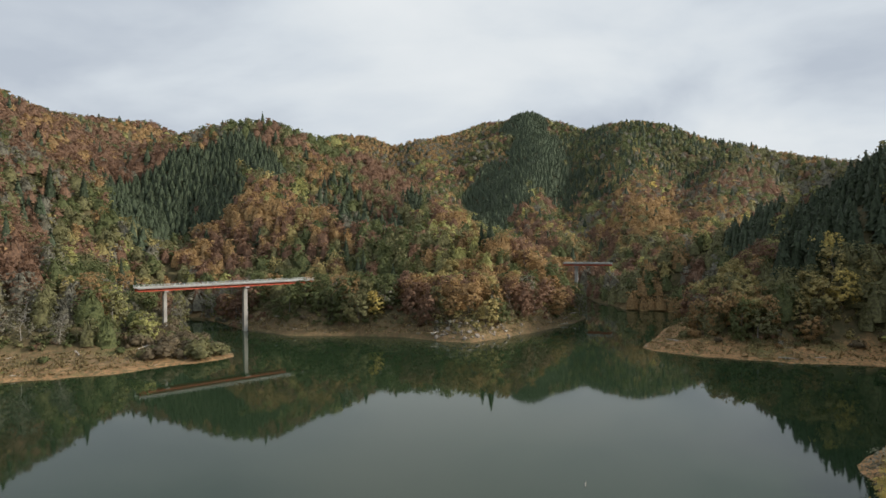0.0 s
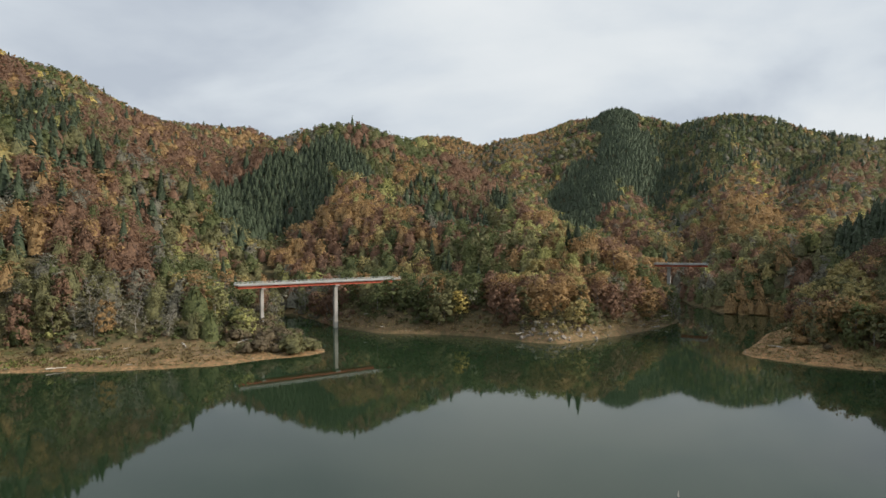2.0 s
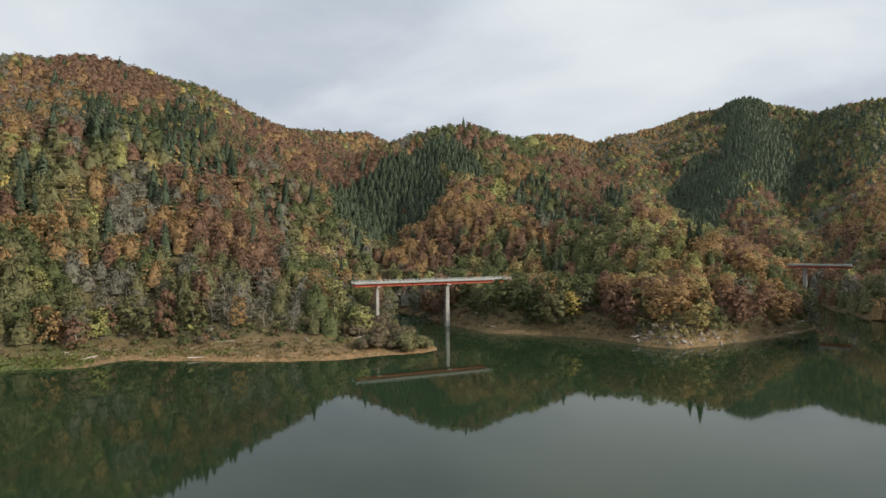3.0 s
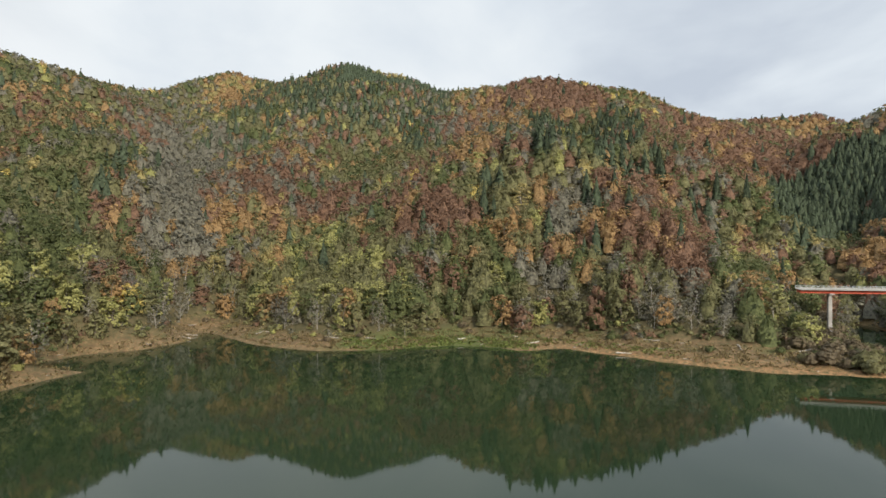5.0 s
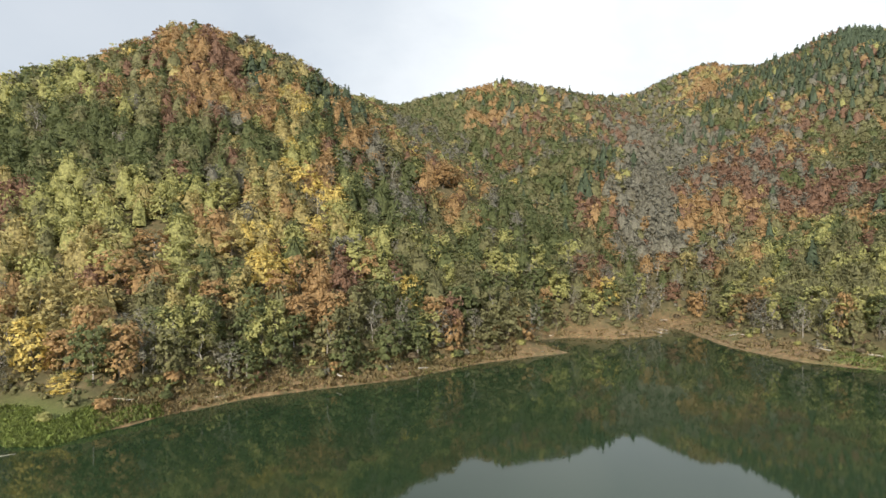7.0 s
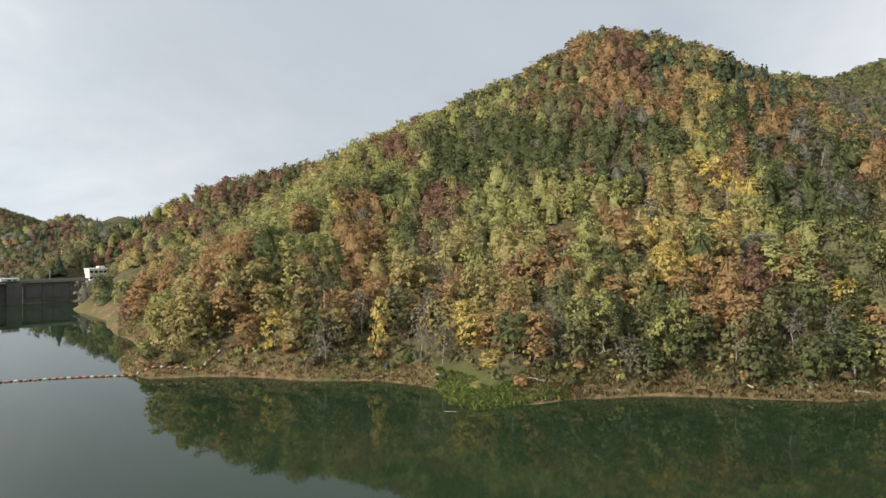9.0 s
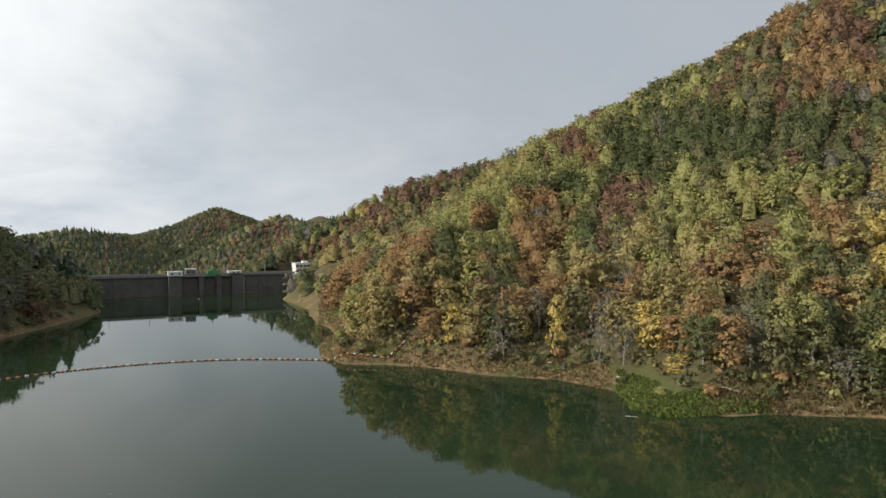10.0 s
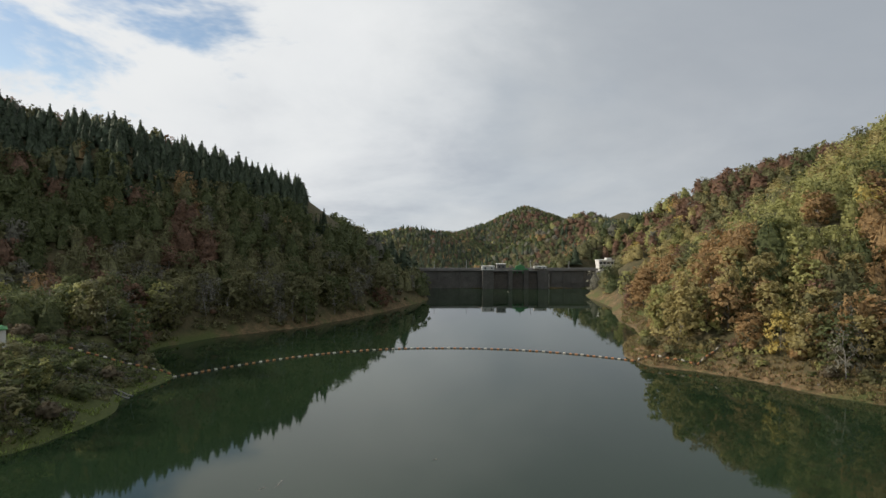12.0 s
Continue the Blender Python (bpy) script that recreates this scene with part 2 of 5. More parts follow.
# ---- mesh helpers ----
def mesh_of(name, verts, faces, materials, index=None, smooth=False, normals=None):
    """A mesh from arrays of corners and of triangles or quads."""
    verts, faces = np.asarray(verts, dtype=np.float32), np.asarray(faces, dtype=np.int32)
    me = bpy.data.meshes.new(name)
    n, k = faces.shape
    me.vertices.add(len(verts)); me.loops.add(n * k); me.polygons.add(n)
    me.vertices.foreach_set("co", verts.ravel())
    me.loops.foreach_set("vertex_index", faces.ravel())
    me.polygons.foreach_set("loop_start", np.arange(0, n * k, k, dtype=np.int32))
    me.polygons.foreach_set("loop_total", np.full(n, k, dtype=np.int32))
    for mat in materials:
        me.materials.append(mat)
    if index is not None:
        me.polygons.foreach_set("material_index", np.asarray(index, dtype=np.int32))
    me.polygons.foreach_set("use_smooth", np.full(n, smooth))
    me.update()
    if normals is not None:
        layer = me.attributes.new("custom_normal", "FLOAT_VECTOR", "POINT")
        layer.data.foreach_set("vector", np.asarray(normals, dtype=np.float32).ravel())
        me.polygons.foreach_set("use_smooth", np.full(n, True))
        me.update()
    return me


def part(name, bm, mat, parent, label=""):
    me = bpy.data.meshes.new(name)
    bm.to_mesh(me)
    bm.free()
    me.materials.append(mat)
    ob = new(name, me)
    ob.parent = parent
    if label:
        ob["label"] = label
    return ob


def mesh_part(name, me, parent, m=None, label=""):
    ob = new(name, me)
    ob.parent = parent
    if m is not None:
        ob.matrix_basis = m
    if label:
        ob["label"] = label
    return ob


def thing(name, label, category, m=None, group="", kind=""):
    ob = new(name)
    if m is not None:
        ob.matrix_basis = m
    return tagged(ob, label, category, group, kind)


def add_box(bm, x0, x1, y0, y1, z0, z1, bevel=0.0, taper=1.0):
    made = bmesh.ops.create_cube(bm, size=1.0)
    cx, cy = (x0 + x1) / 2, (y0 + y1) / 2
    for v in made["verts"]:
        s = taper if v.co.z > 0 else 1.0
        v.co = Vector((cx + v.co.x * (x1 - x0) * s, cy + v.co.y * (y1 - y0) * s, z0 + (v.co.z + 0.5) * (z1 - z0)))
    if bevel:
        edges = list({e for v in made["verts"] for e in v.link_edges})
        bmesh.ops.bevel(bm, geom=edges, offset=bevel, segments=1, affect="EDGES")


def box(x0, x1, y0, y1, z0, z1, bevel=0.0, taper=1.0):
    bm = bmesh.new()
    add_box(bm, x0, x1, y0, y1, z0, z1, bevel, taper)
    return bm


def tube(points, radii, sides=5):
    """Corners and triangles of a tapered tube along points."""
    points = [Vector(p) for p in points]
    verts, faces = [], []
    for i, p in enumerate(points):
        d = (points[min(i + 1, len(points) - 1)] - points[max(i - 1, 0)]).normalized()
        side = d.cross(Vector((0.31, 0.22, 0.93)))
        if side.length < 0.1:
            side = d.cross(Vector((1, 0, 0)))
        side.normalize()
        other = d.cross(side)
        for k in range(sides):
            a = 2 * math.pi * k / sides
            verts.append(p + radii[i] * (math.cos(a) * side + math.sin(a) * other))
    for i in range(len(points) - 1):
        for k in range(sides):
            a, b = i * sides + k, i * sides + (k + 1) % sides
            faces += [(a, b, b + sides), (a, b + sides, a + sides)]
    for k in range(1, sides - 1):
        faces.append((0, k + 1, k))
        last = (len(points) - 1) * sides
        faces.append((last, last + k, last + k + 1))
    return verts, faces


def merge(parts):
    verts, faces = [], []
    for v, f in parts:
        o = len(verts)
        verts += v
        faces += [tuple(i + o for i in q) for q in f]
    return verts, faces


# ---- the lie of the land ----
# name, steepness of its sides, crest
RIDGES = []
RIDGES.append(('far_ridge', 0.5, [(-331, 1616, 297), (-273, 1627, 317), (-200, 1638, 315), (-136, 1594, 281), (-63, 1599, 298), (27, 1700, 327), (128, 1795, 381), (193, 1790, 381)]))
RIDGES.append(('far_spur', 0.5, [(-63, 1599, 298), (9, 1350, 221), (-13, 1100, 145), (-50, 849, 92), (-50, 648, 57)]))
RIDGES.append(('north_ridge', 0.55, [(100, 1557, 309), (146, 1493, 319), (205, 1466, 337), (271, 1435, 309), (334, 1411, 289), (367, 1330, 285), (390, 1240, 274), (439, 1245, 270), (514, 1227, 238), (537, 1129, 209), (567, 1000, 172), (578, 877, 143), (556, 770, 123)]))
RIDGES.append(('cedar_slope', 0.55, [(199, 1467, 337), (185, 1135, 194), (120, 892, 110), (112, 691, 57), (109, 549, 32)]))
RIDGES.append(('north_spur', 0.6, [(385, 1242, 273), (274, 910, 144), (219, 686, 85), (190, 548, 56), (167, 471, 35), (141, 417, 14)]))
RIDGES.append(('east_spur', 0.6, [(537, 1129, 209), (359, 770, 112), (249, 568, 65), (194, 461, 37)]))
RIDGES.append(('cedar_hill', 0.62, [(-380, 761, 149), (-311, 715, 156), (-234, 665, 163), (-216, 666, 165), (-193, 673, 166), (-168, 695, 160), (-133, 748, 157), (-97, 734, 128), (-53, 688, 101), (-13, 620, 75), (32, 519, 49)]))
RIDGES.append(('headland', 0.75, [(-216, 666, 164), (-159, 537, 100), (-121, 433, 64), (-69, 394, 49), (-28, 369, 40), (27, 344, 36), (55, 341, 30), (73, 337, 1)]))
RIDGES.append(('headland_knoll', 0.75, [(-81, 615, 87), (3, 470, 55), (28, 454, 47), (46, 428, 34)]))
RIDGES.append(('west_hill', 0.55, [(-744, 507, 253), (-697, 504, 249), (-621, 512, 240), (-597, 540, 247), (-571, 575, 240), (-542, 616, 232), (-524, 682, 211), (-547, 776, 216), (-566, 920, 227), (-566, 1001, 239), (-561, 1061, 246), (-542, 1137, 259), (-493, 1149, 238), (-442, 1062, 217)]))
RIDGES.append(('west_shoulder', 0.62, [(-597, 540, 245), (-452, 394, 164), (-309, 284, 97), (-339, 265, 107)]))
RIDGES.append(('west_flank', 0.62, [(-542, 616, 230), (-363, 427, 138), (-257, 307, 93), (-182, 322, 46)]))
RIDGES.append(('west_spur', 0.85, [(-301, 264, 104), (-267, 287, 97), (-242, 293, 88), (-219, 301, 76), (-180, 283, 56), (-157, 273, 42), (-141, 260, 30), (-126, 241, 18), (-106, 232, 8), (-98, 243, 3)]))
RIDGES.append(('west_face', 0.75, [(-339, 265, 107), (-293, 209, 67), (-247, 170, 36)]))
RIDGES.append(('cedar_peak', 0.55, [(-729, 527, 257), (-793, 541, 268), (-866, 480, 307), (-906, 411, 323), (-947, 379, 312), (-1041, 355, 314), (-1196, 362, 359), (-1259, 325, 380), (-1271, 273, 364), (-1240, 226, 335), (-1185, 190, 313), (-1095, 105, 287)]))
RIDGES.append(('peak_spur', 0.6, [(-906, 411, 322), (-685, 281, 190), (-530, 180, 116), (-431, 130, 71), (-355, 104, 38)]))
RIDGES.append(('middle_spur', 0.6, [(-793, 541, 268), (-542, 341, 150), (-420, 232, 92), (-345, 182, 52), (-290, 157, 31)]))
RIDGES.append(('peak_flank', 0.58, [(-1259, 325, 380), (-918, 244, 237), (-738, 183, 163), (-606, 130, 111)]))
RIDGES.append(('green_hill', 0.58, [(-1095, 105, 287), (-948, 65, 256), (-850, 13, 243), (-834, -45, 251), (-824, -100, 239), (-818, -140, 229), (-780, -177, 211), (-697, -180, 187)]))
RIDGES.append(('green_spur', 0.66, [(-834, -45, 251), (-660, 10, 164), (-499, 38, 112), (-418, 44, 77), (-352, 43, 47), (-312, 41, 27)]))
RIDGES.append(('second_spur', 0.62, [(-818, -140, 229), (-551, -99, 126), (-417, -51, 75), (-339, -22, 44), (-290, -1, 21)]))
RIDGES.append(('rock_saddle', 0.62, [(-697, -180, 188), (-576, -168, 173), (-506, -188, 164), (-462, -190, 160), (-406, -194, 165)]))
RIDGES.append(('rock_peak', 0.72, [(-406, -194, 165), (-388, -207, 172), (-374, -223, 174), (-354, -235, 157), (-332, -241, 142), (-312, -250, 137), (-286, -258, 123), (-260, -263, 110), (-224, -269, 92), (-203, -266, 75)]))
RIDGES.append(('rock_face', 0.72, [(-311, -243, 127), (-267, -194, 84), (-229, -143, 52), (-199, -106, 28)]))
RIDGES.append(('boom_face', 0.72, [(-246, -263, 98), (-201, -223, 60), (-170, -183, 36), (-152, -152, 22)]))
RIDGES.append(('boom_spur', 0.75, [(-203, -266, 72), (-184, -244, 64), (-140, -221, 50), (-116, -219, 38), (-106, -218, 30), (-92, -234, 20), (-77, -217, 4)]))
RIDGES.append(('dam_ridge', 0.7, [(-440, -520, 150), (-308, -419, 104), (-279, -427, 96), (-251, -433, 87), (-215, -440, 77), (-187, -453, 68), (-169, -438, 56), (-153, -439, 40), (-137, -439, 20), (-125, -440, 3)]))
RIDGES.append(('valley_hills', 0.5, [(217, -1231, 25), (151, -1241, 31), (60, -1249, 48), (-10, -1300, 39), (-49, -1399, 36), (-121, -1495, 59), (-179, -1519, 75), (-222, -1524, 103), (-266, -1497, 86), (-309, -1468, 66), (-348, -1408, 51)]))
RIDGES.append(('round_hill', 0.6, [(-89, -896, 2), (-151, -918, 31), (-195, -930, 56), (-230, -932, 68), (-250, -896, 56), (-260, -809, 46), (-264, -755, 57), (-268, -711, 67)]))
RIDGES.append(('valley_peak', 0.5, [(-514, -1933, 69), (-587, -1912, 104), (-659, -1888, 81)]))
RIDGES.append(('south_hill', 0.8, [(10, -372, -3), (26, -374, 11), (49, -377, 28), (73, -373, 52), (91, -364, 66), (112, -358, 71), (150, -349, 85), (185, -343, 97), (217, -336, 97), (235, -324, 104), (256, -294, 100), (262, -244, 88), (268, -198, 76), (270, -155, 70)]))
RIDGES.append(('east_hill', 0.8, [(270, -155, 70), (266, -47, 66), (235, 86, 70), (208, 187, 73), (234, 299, 82)]))
RIDGES.append(('mound', 0.8, [(114, -146, 17), (102, -157, 15), (97, -161, 14), (90, -165, 8), (84, -166, 3), (76, -167, 0)]))
RIDGES.append(('cove_hill', 0.8, [(105, 281, 10), (132, 297, 26), (150, 320, 46), (165, 335, 57), (200, 335, 66), (235, 330, 74), (300, 320, 92)]))
SHORE = []
SHORE.append(('cove', [(139, 192), (111, 196), (89, 208), (74, 220), (73, 229), (97, 273), (127, 315), (128, 342), (105, 351), (101, 397), (102, 443), (88, 452), (77, 413), (75, 367)]))
SHORE.append(('headland', [(74, 316), (57, 287), (27, 255), (10, 242), (-6, 250), (-20, 258), (-45, 262), (-64, 263), (-92, 281), (-113, 310), (-133, 330), (-148, 333), (-143, 314), (-120, 286), (-96, 250)]))
SHORE.append(('west', [(-83, 231), (-73, 217), (-77, 207), (-89, 198), (-101, 187), (-121, 177), (-142, 173), (-171, 165), (-174, 153), (-199, 139), (-202, 131), (-207, 109), (-220, 90), (-245, 74), (-290, 66), (-300, 62), (-275, 53), (-262, 33), (-264, 13), (-255, 0), (-240, 2), (-229, 12)]))
SHORE.append(('boom_side', [(-205, -17), (-177, -38), (-167, -51), (-151, -72), (-127, -88), (-108, -95), (-106, -103), (-114, -116), (-110, -133), (-95, -149), (-87, -163), (-75, -176), (-63, -183), (-61, -198), (-66, -215), (-79, -237), (-84, -256), (-82, -272), (-85, -288), (-94, -327), (-94, -378), (-99, -401), (-115, -441)]))
SHORE.append(('dam_side', [(8, -442), (6, -400), (4, -368), (22, -319), (38, -288), (52, -263), (81, -237), (97, -214), (97, -200), (86, -189), (72, -169), (75, -148), (72, -125), (75, -113), (82, -101), (82, -74), (82, -48), (84, -15), (75, 27), (62, 56), (58, 66), (73, 108), (117, 150), (148, 176)]))
LAKE = np.array([p for _, line in SHORE for p in line], dtype=float)


def value_noise(x, y, size, seed):
    """Smooth noise between -1 and 1 with bumps about size metres wide."""
    u, v = x / size, y / size
    i, j = np.floor(u).astype(np.int64), np.floor(v).astype(np.int64)
    fu, fv = u - i, v - j
    fu, fv = fu * fu * (3 - 2 * fu), fv * fv * (3 - 2 * fv)

    def h(a, b):
        k = (a * 374761393 + b * 668265263 + seed * 974711) & 0x7FFFFFFF
        k = ((k ^ (k >> 13)) * 1274126177) & 0x7FFFFFFF
        return ((k ^ (k >> 16)) & 0xFFFF) / 32767.5 - 1

    return ((h(i, j) * (1 - fu) + h(i + 1, j) * fu) * (1 - fv) + (h(i, j + 1) * (1 - fu) + h(i + 1, j + 1) * fu) * fv)


def shore_distance(x, y):
    """Metres from the waterline: positive on land, negative in the lake."""
    best, inside = np.full(x.shape, 1e9), np.zeros(x.shape, bool)
    n = len(LAKE)
    for k in range(n):
        (ax, ay), (bx, by) = LAKE[k], LAKE[(k + 1) % n]
        dx, dy = bx - ax, by - ay
        t = np.clip(((x - ax) * dx + (y - ay) * dy) / (dx * dx + dy * dy + 1e-9), 0, 1)
        best = np.minimum(best, (x - ax - t * dx) ** 2 + (y - ay - t * dy) ** 2)
        if ay != by:
            cross = (ay > y) != (by > y)
            inside ^= cross & (x < (bx - ax) * (y - ay) / (by - ay) + ax)
    d = np.sqrt(best)
    return np.where(inside, -d, d)


def bearing(x, y):
    a = np.degrees(np.arctan2(-x, y))
    return np.where(a < -60, a + 360, a)


# bearing from the lake's middle, width of the bare bank, its steepness
BANKS = [(-60, 4, 0.5), (-40, 4, 0.5), (-37, 18, 0.18), (-18, 20, 0.16), (-13, 6, 0.8), (-8, 6, 0.75), (2, 7, 0.7), (15, 8, 0.6), (18.5, 26, 0.14), (48, 25, 0.15),
         (58, 20, 0.2), (76, 16, 0.25), (90, 6, 0.45), (110, 5, 0.6), (126, 6, 0.6), (131, 14, 0.3), (136, 8, 0.5), (150, 5, 0.6), (160, 9, 0.6), (168, 5, 0.7), (180, 3, 0.8),
         (202, 3, 0.8), (204.5, 30, 0.42), (208, 36, 0.5), (218, 40, 0.52), (228, 20, 0.5), (300, 10, 0.5)]
DAM_Y = -446.0


def land(x, y):
    """Height, distance from the waterline and bareness of the bank."""
    d = shore_distance(x, y)
    d = d + (1.6 * value_noise(x, y, 17, 3) + 0.8 * value_noise(x, y, 6, 4)) * np.clip(1.0 - np.abs(d) / 60, 0, 1)
    hill, crest = np.full(x.shape, -60.0), np.full(x.shape, 1e3)
    for name, slope, line in RIDGES:
        one = np.full(x.shape, -1e3)
        for (ax, ay, az), (bx, by, bz) in zip(line, line[1:]):
            dx, dy = bx - ax, by - ay
            t = np.clip(((x - ax) * dx + (y - ay) * dy) / (dx * dx + dy * dy), 0, 1)
            r = np.hypot(x - ax - t * dx, y - ay - t * dy)
            one = np.maximum(one, az + t * (bz - az) - slope * (np.sqrt(r * r + 196) - 14))
            crest = np.minimum(crest, r)
        k = 4.0
        hi, lo = np.maximum(hill, one), np.minimum(hill, one)
        hill = hi + k * np.log1p(np.exp(-(hi - lo) / k)) * np.where(hi - lo < 40, 1, 0)
    floor = np.where(y < DAM_Y, -30.0, 12.0 + 0.10 * np.clip(d - 60, 0, 800))
    hill = np.maximum(hill, floor)
    rough = np.clip((d - 15) / 80, 0, 1) * np.clip(crest / 60, 0.15, 1)
    gully = np.abs(value_noise(x + 0.3 * y, y, 130, 17)) - 0.35
    hill = hill + rough * (16 * gully * np.clip((d - 120) / 200, 0, 1) + 7 * value_noise(x, y, 95, 7) + 3.5 * value_noise(x, y, 41, 8)) * np.clip((hill + 10) / 60, 0.1, 1)
    az = bearing(x, y)
    wide = np.interp(az, [b[0] for b in BANKS], [b[1] for b in BANKS]) * (1 + 0.25 * value_noise(x, y, 23, 5))
    steep = np.interp(az, [b[0] for b in BANKS], [b[2] for b in BANKS])
    wide = np.where((az > 200) & (np.hypot(x, y) > 197), 3.0, wide)
    inlet = np.clip((np.hypot(x, y) - 280) / 45, 0, 1) * np.clip((34 - az) / 9, 0, 1)
    wide, steep = wide * (1 - 0.65 * inlet), steep + (0.65 - steep) * inlet
    out = np.maximum(d, 0)
    bank = steep * np.minimum(out, wide) + 0.90 * np.clip(out - wide, 0, 60) + 1.0 * np.maximum(out - wide - 60, 0) + 0.35 * value_noise(x, y, 5, 9) * np.clip(out / 5, 0, 1)
    soft = 4.0 * np.clip(out / 25, 0.05, 1)
    gap = np.clip((hill - bank) / soft, -30, 30)
    z = np.minimum(hill, bank) - soft * np.log1p(np.exp(-np.abs(gap))) * np.clip(out / 40, 0, 1)
    z = np.where(d < 0, np.maximum(-9.0, 0.45 * d), np.maximum(z, 0.02 * out))
    z = np.where((y < DAM_Y) & (d > 0), np.minimum(hill, np.maximum(bank, 10)), z)
    # inlet banks blend towards darker wooded litter, in place of their shade
    bare = np.clip((wide + 1.5 - d) / 3.0, 0, 1) * (1 - 0.55 * inlet)
    return z, d, bare


def span(reach, count, power):
    u = np.linspace(-1, 1, count)
    return reach * np.sign(u) * (0.16 * np.abs(u) + 0.84 * np.abs(u) ** power)


gx, gy = np.meshgrid(span(2300, 340, 3.2), span(2300, 340, 3.2))
gz, gd, gbare = land(gx, gy)
count = gx.shape[0]
ids = np.arange(count * count).reshape(count, count)
quads = np.stack([ids[:-1, :-1], ids[:-1, 1:], ids[1:, 1:], ids[1:, :-1]], -1).reshape(-1, 4)
ground_mesh = mesh_of("ground", np.stack([gx, gy, gz], -1).reshape(-1, 3), quads, [ground_material()], None, True)
bank_layer = ground_mesh.attributes.new("bank", "FLOAT", "POINT")
bank_layer.data.foreach_set("value", gbare.ravel().astype(np.float32))
gaz = bearing(gx, gy)
ggrass = 0.35 * np.exp(-((gaz - 58) / 10) ** 2) + 0.75 * np.exp(-((gaz - 131.5) / 4) ** 2) + 0.55 * np.exp(-((gaz - 210) / 8) ** 2) + 0.12 * (gaz > 95) + 0.10 * np.clip(gd / 20, 0, 1)
grass_layer = ground_mesh.attributes.new("grass", "FLOAT", "POINT")
grass_layer.data.foreach_set("value", ggrass.ravel().astype(np.float32))
ochre_layer = ground_mesh.attributes.new("ochre", "FLOAT", "POINT")
gochre = np.clip((-14 - gaz) / 4, 0, 1) + 0.55 * np.clip((gaz - 18) / 2, 0, 1) * np.clip((52 - gaz) / 10, 0, 1) * np.clip(1.6 - gd / 9, 0, 1)
ochre_layer.data.foreach_set("value", np.clip(gochre, 0, 1).ravel().astype(np.float32))
tagged(new("ground", ground_mesh), "steep wooded hillsides with bare earth banks round the lake", "hillside", kind="structure")

water_bm = bmesh.new()
bmesh.ops.create_grid(water_bm, x_segments=2, y_segments=2, size=1.0)
for v in water_bm.verts:
    v.co = Vector((v.co.x * 420 - 20, -445 if v.co.y < -0.5 else (0 if v.co.y < 0.5 else 480), 0))
water_mesh = bpy.data.meshes.new("water")
water_bm.to_mesh(water_mesh); water_bm.free()
water_mesh.materials.append(water_material())
tagged(new("water", water_mesh), "calm dark green reservoir water mirroring hills and sky", "lake", kind="structure")


def height(x, y):
    z, _, _ = land(np.array([float(x)]), np.array([float(y)]))
    return float(z[0])


# ---- trees ----
rng = np.random.default_rng(5)


def sprays(corners, round_about, own=0.14):
    """Leaf sprays as corners and normals: each faces away from the middle of its clump, as a rounded mass of foliage does."""
    p = corners.reshape(-1, 3, 3)
    flat = np.cross(p[:, 1] - p[:, 0], p[:, 2] - p[:, 0])
    flat /= np.linalg.norm(flat, axis=1)[:, None] + 1e-9
    turned = (flat * round_about).sum(1) < 0
    p[turned] = p[turned][:, ::-1]
    flat[turned] *= -1
    n = own * flat + (1 - own) * round_about
    n /= np.linalg.norm(n, axis=1)[:, None] + 1e-9
    return p.reshape(-1, 3), np.repeat(n, 3, axis=0)


def leaf_triangles(centres, size, away):
    """One triangle a leaf spray round each centre, mostly turned the way its clump faces."""
    n = len(centres)
    a = rng.normal(size=(n, 3))
    a -= 0.75 * (a * away).sum(1)[:, None] * away
    a /= np.linalg.norm(a, axis=1)[:, None]
    b = rng.normal(size=(n, 3))
    b -= 0.75 * (b * away).sum(1)[:, None] * away
    b -= (a * b).sum(1)[:, None] * a
    b /= np.linalg.norm(b, axis=1)[:, None]
    s = size * rng.uniform(0.55, 1.4, (n, 1))
    return np.stack([centres + s * a, centres - 0.5 * s * a + 0.75 * s * b, centres - 0.5 * s * a - 0.75 * s * b], 1)


def core(shape, rings, sides):
    """The closed inner mass of a crown: shape(u, a) gives places and normals from its top (u = 0) to its foot (u = 1)."""
    u = np.linspace(0, 1, rings + 1)
    a = np.arange(sides) * 2 * math.pi / sides
    p, q = shape(*np.meshgrid(u, a, indexing="ij"))
    corners, normals = [], []
    for i in range(rings):
        for k in range(sides):
            n = (k + 1) % sides
            for tri in (((i, k), (i + 1, k), (i + 1, n)), ((i, k), (i + 1, n), (i, n))):
                if i == 0 and tri[2][0] == 0:
                    continue
                corners += [p[t] for t in tri]
                normals += [q[t] for t in tri]
    return np.array(corners), np.array(normals)


def with_core(leaves, inner):
    return np.concatenate([leaves[0], inner[0]]), np.concatenate([leaves[1], inner[1]])


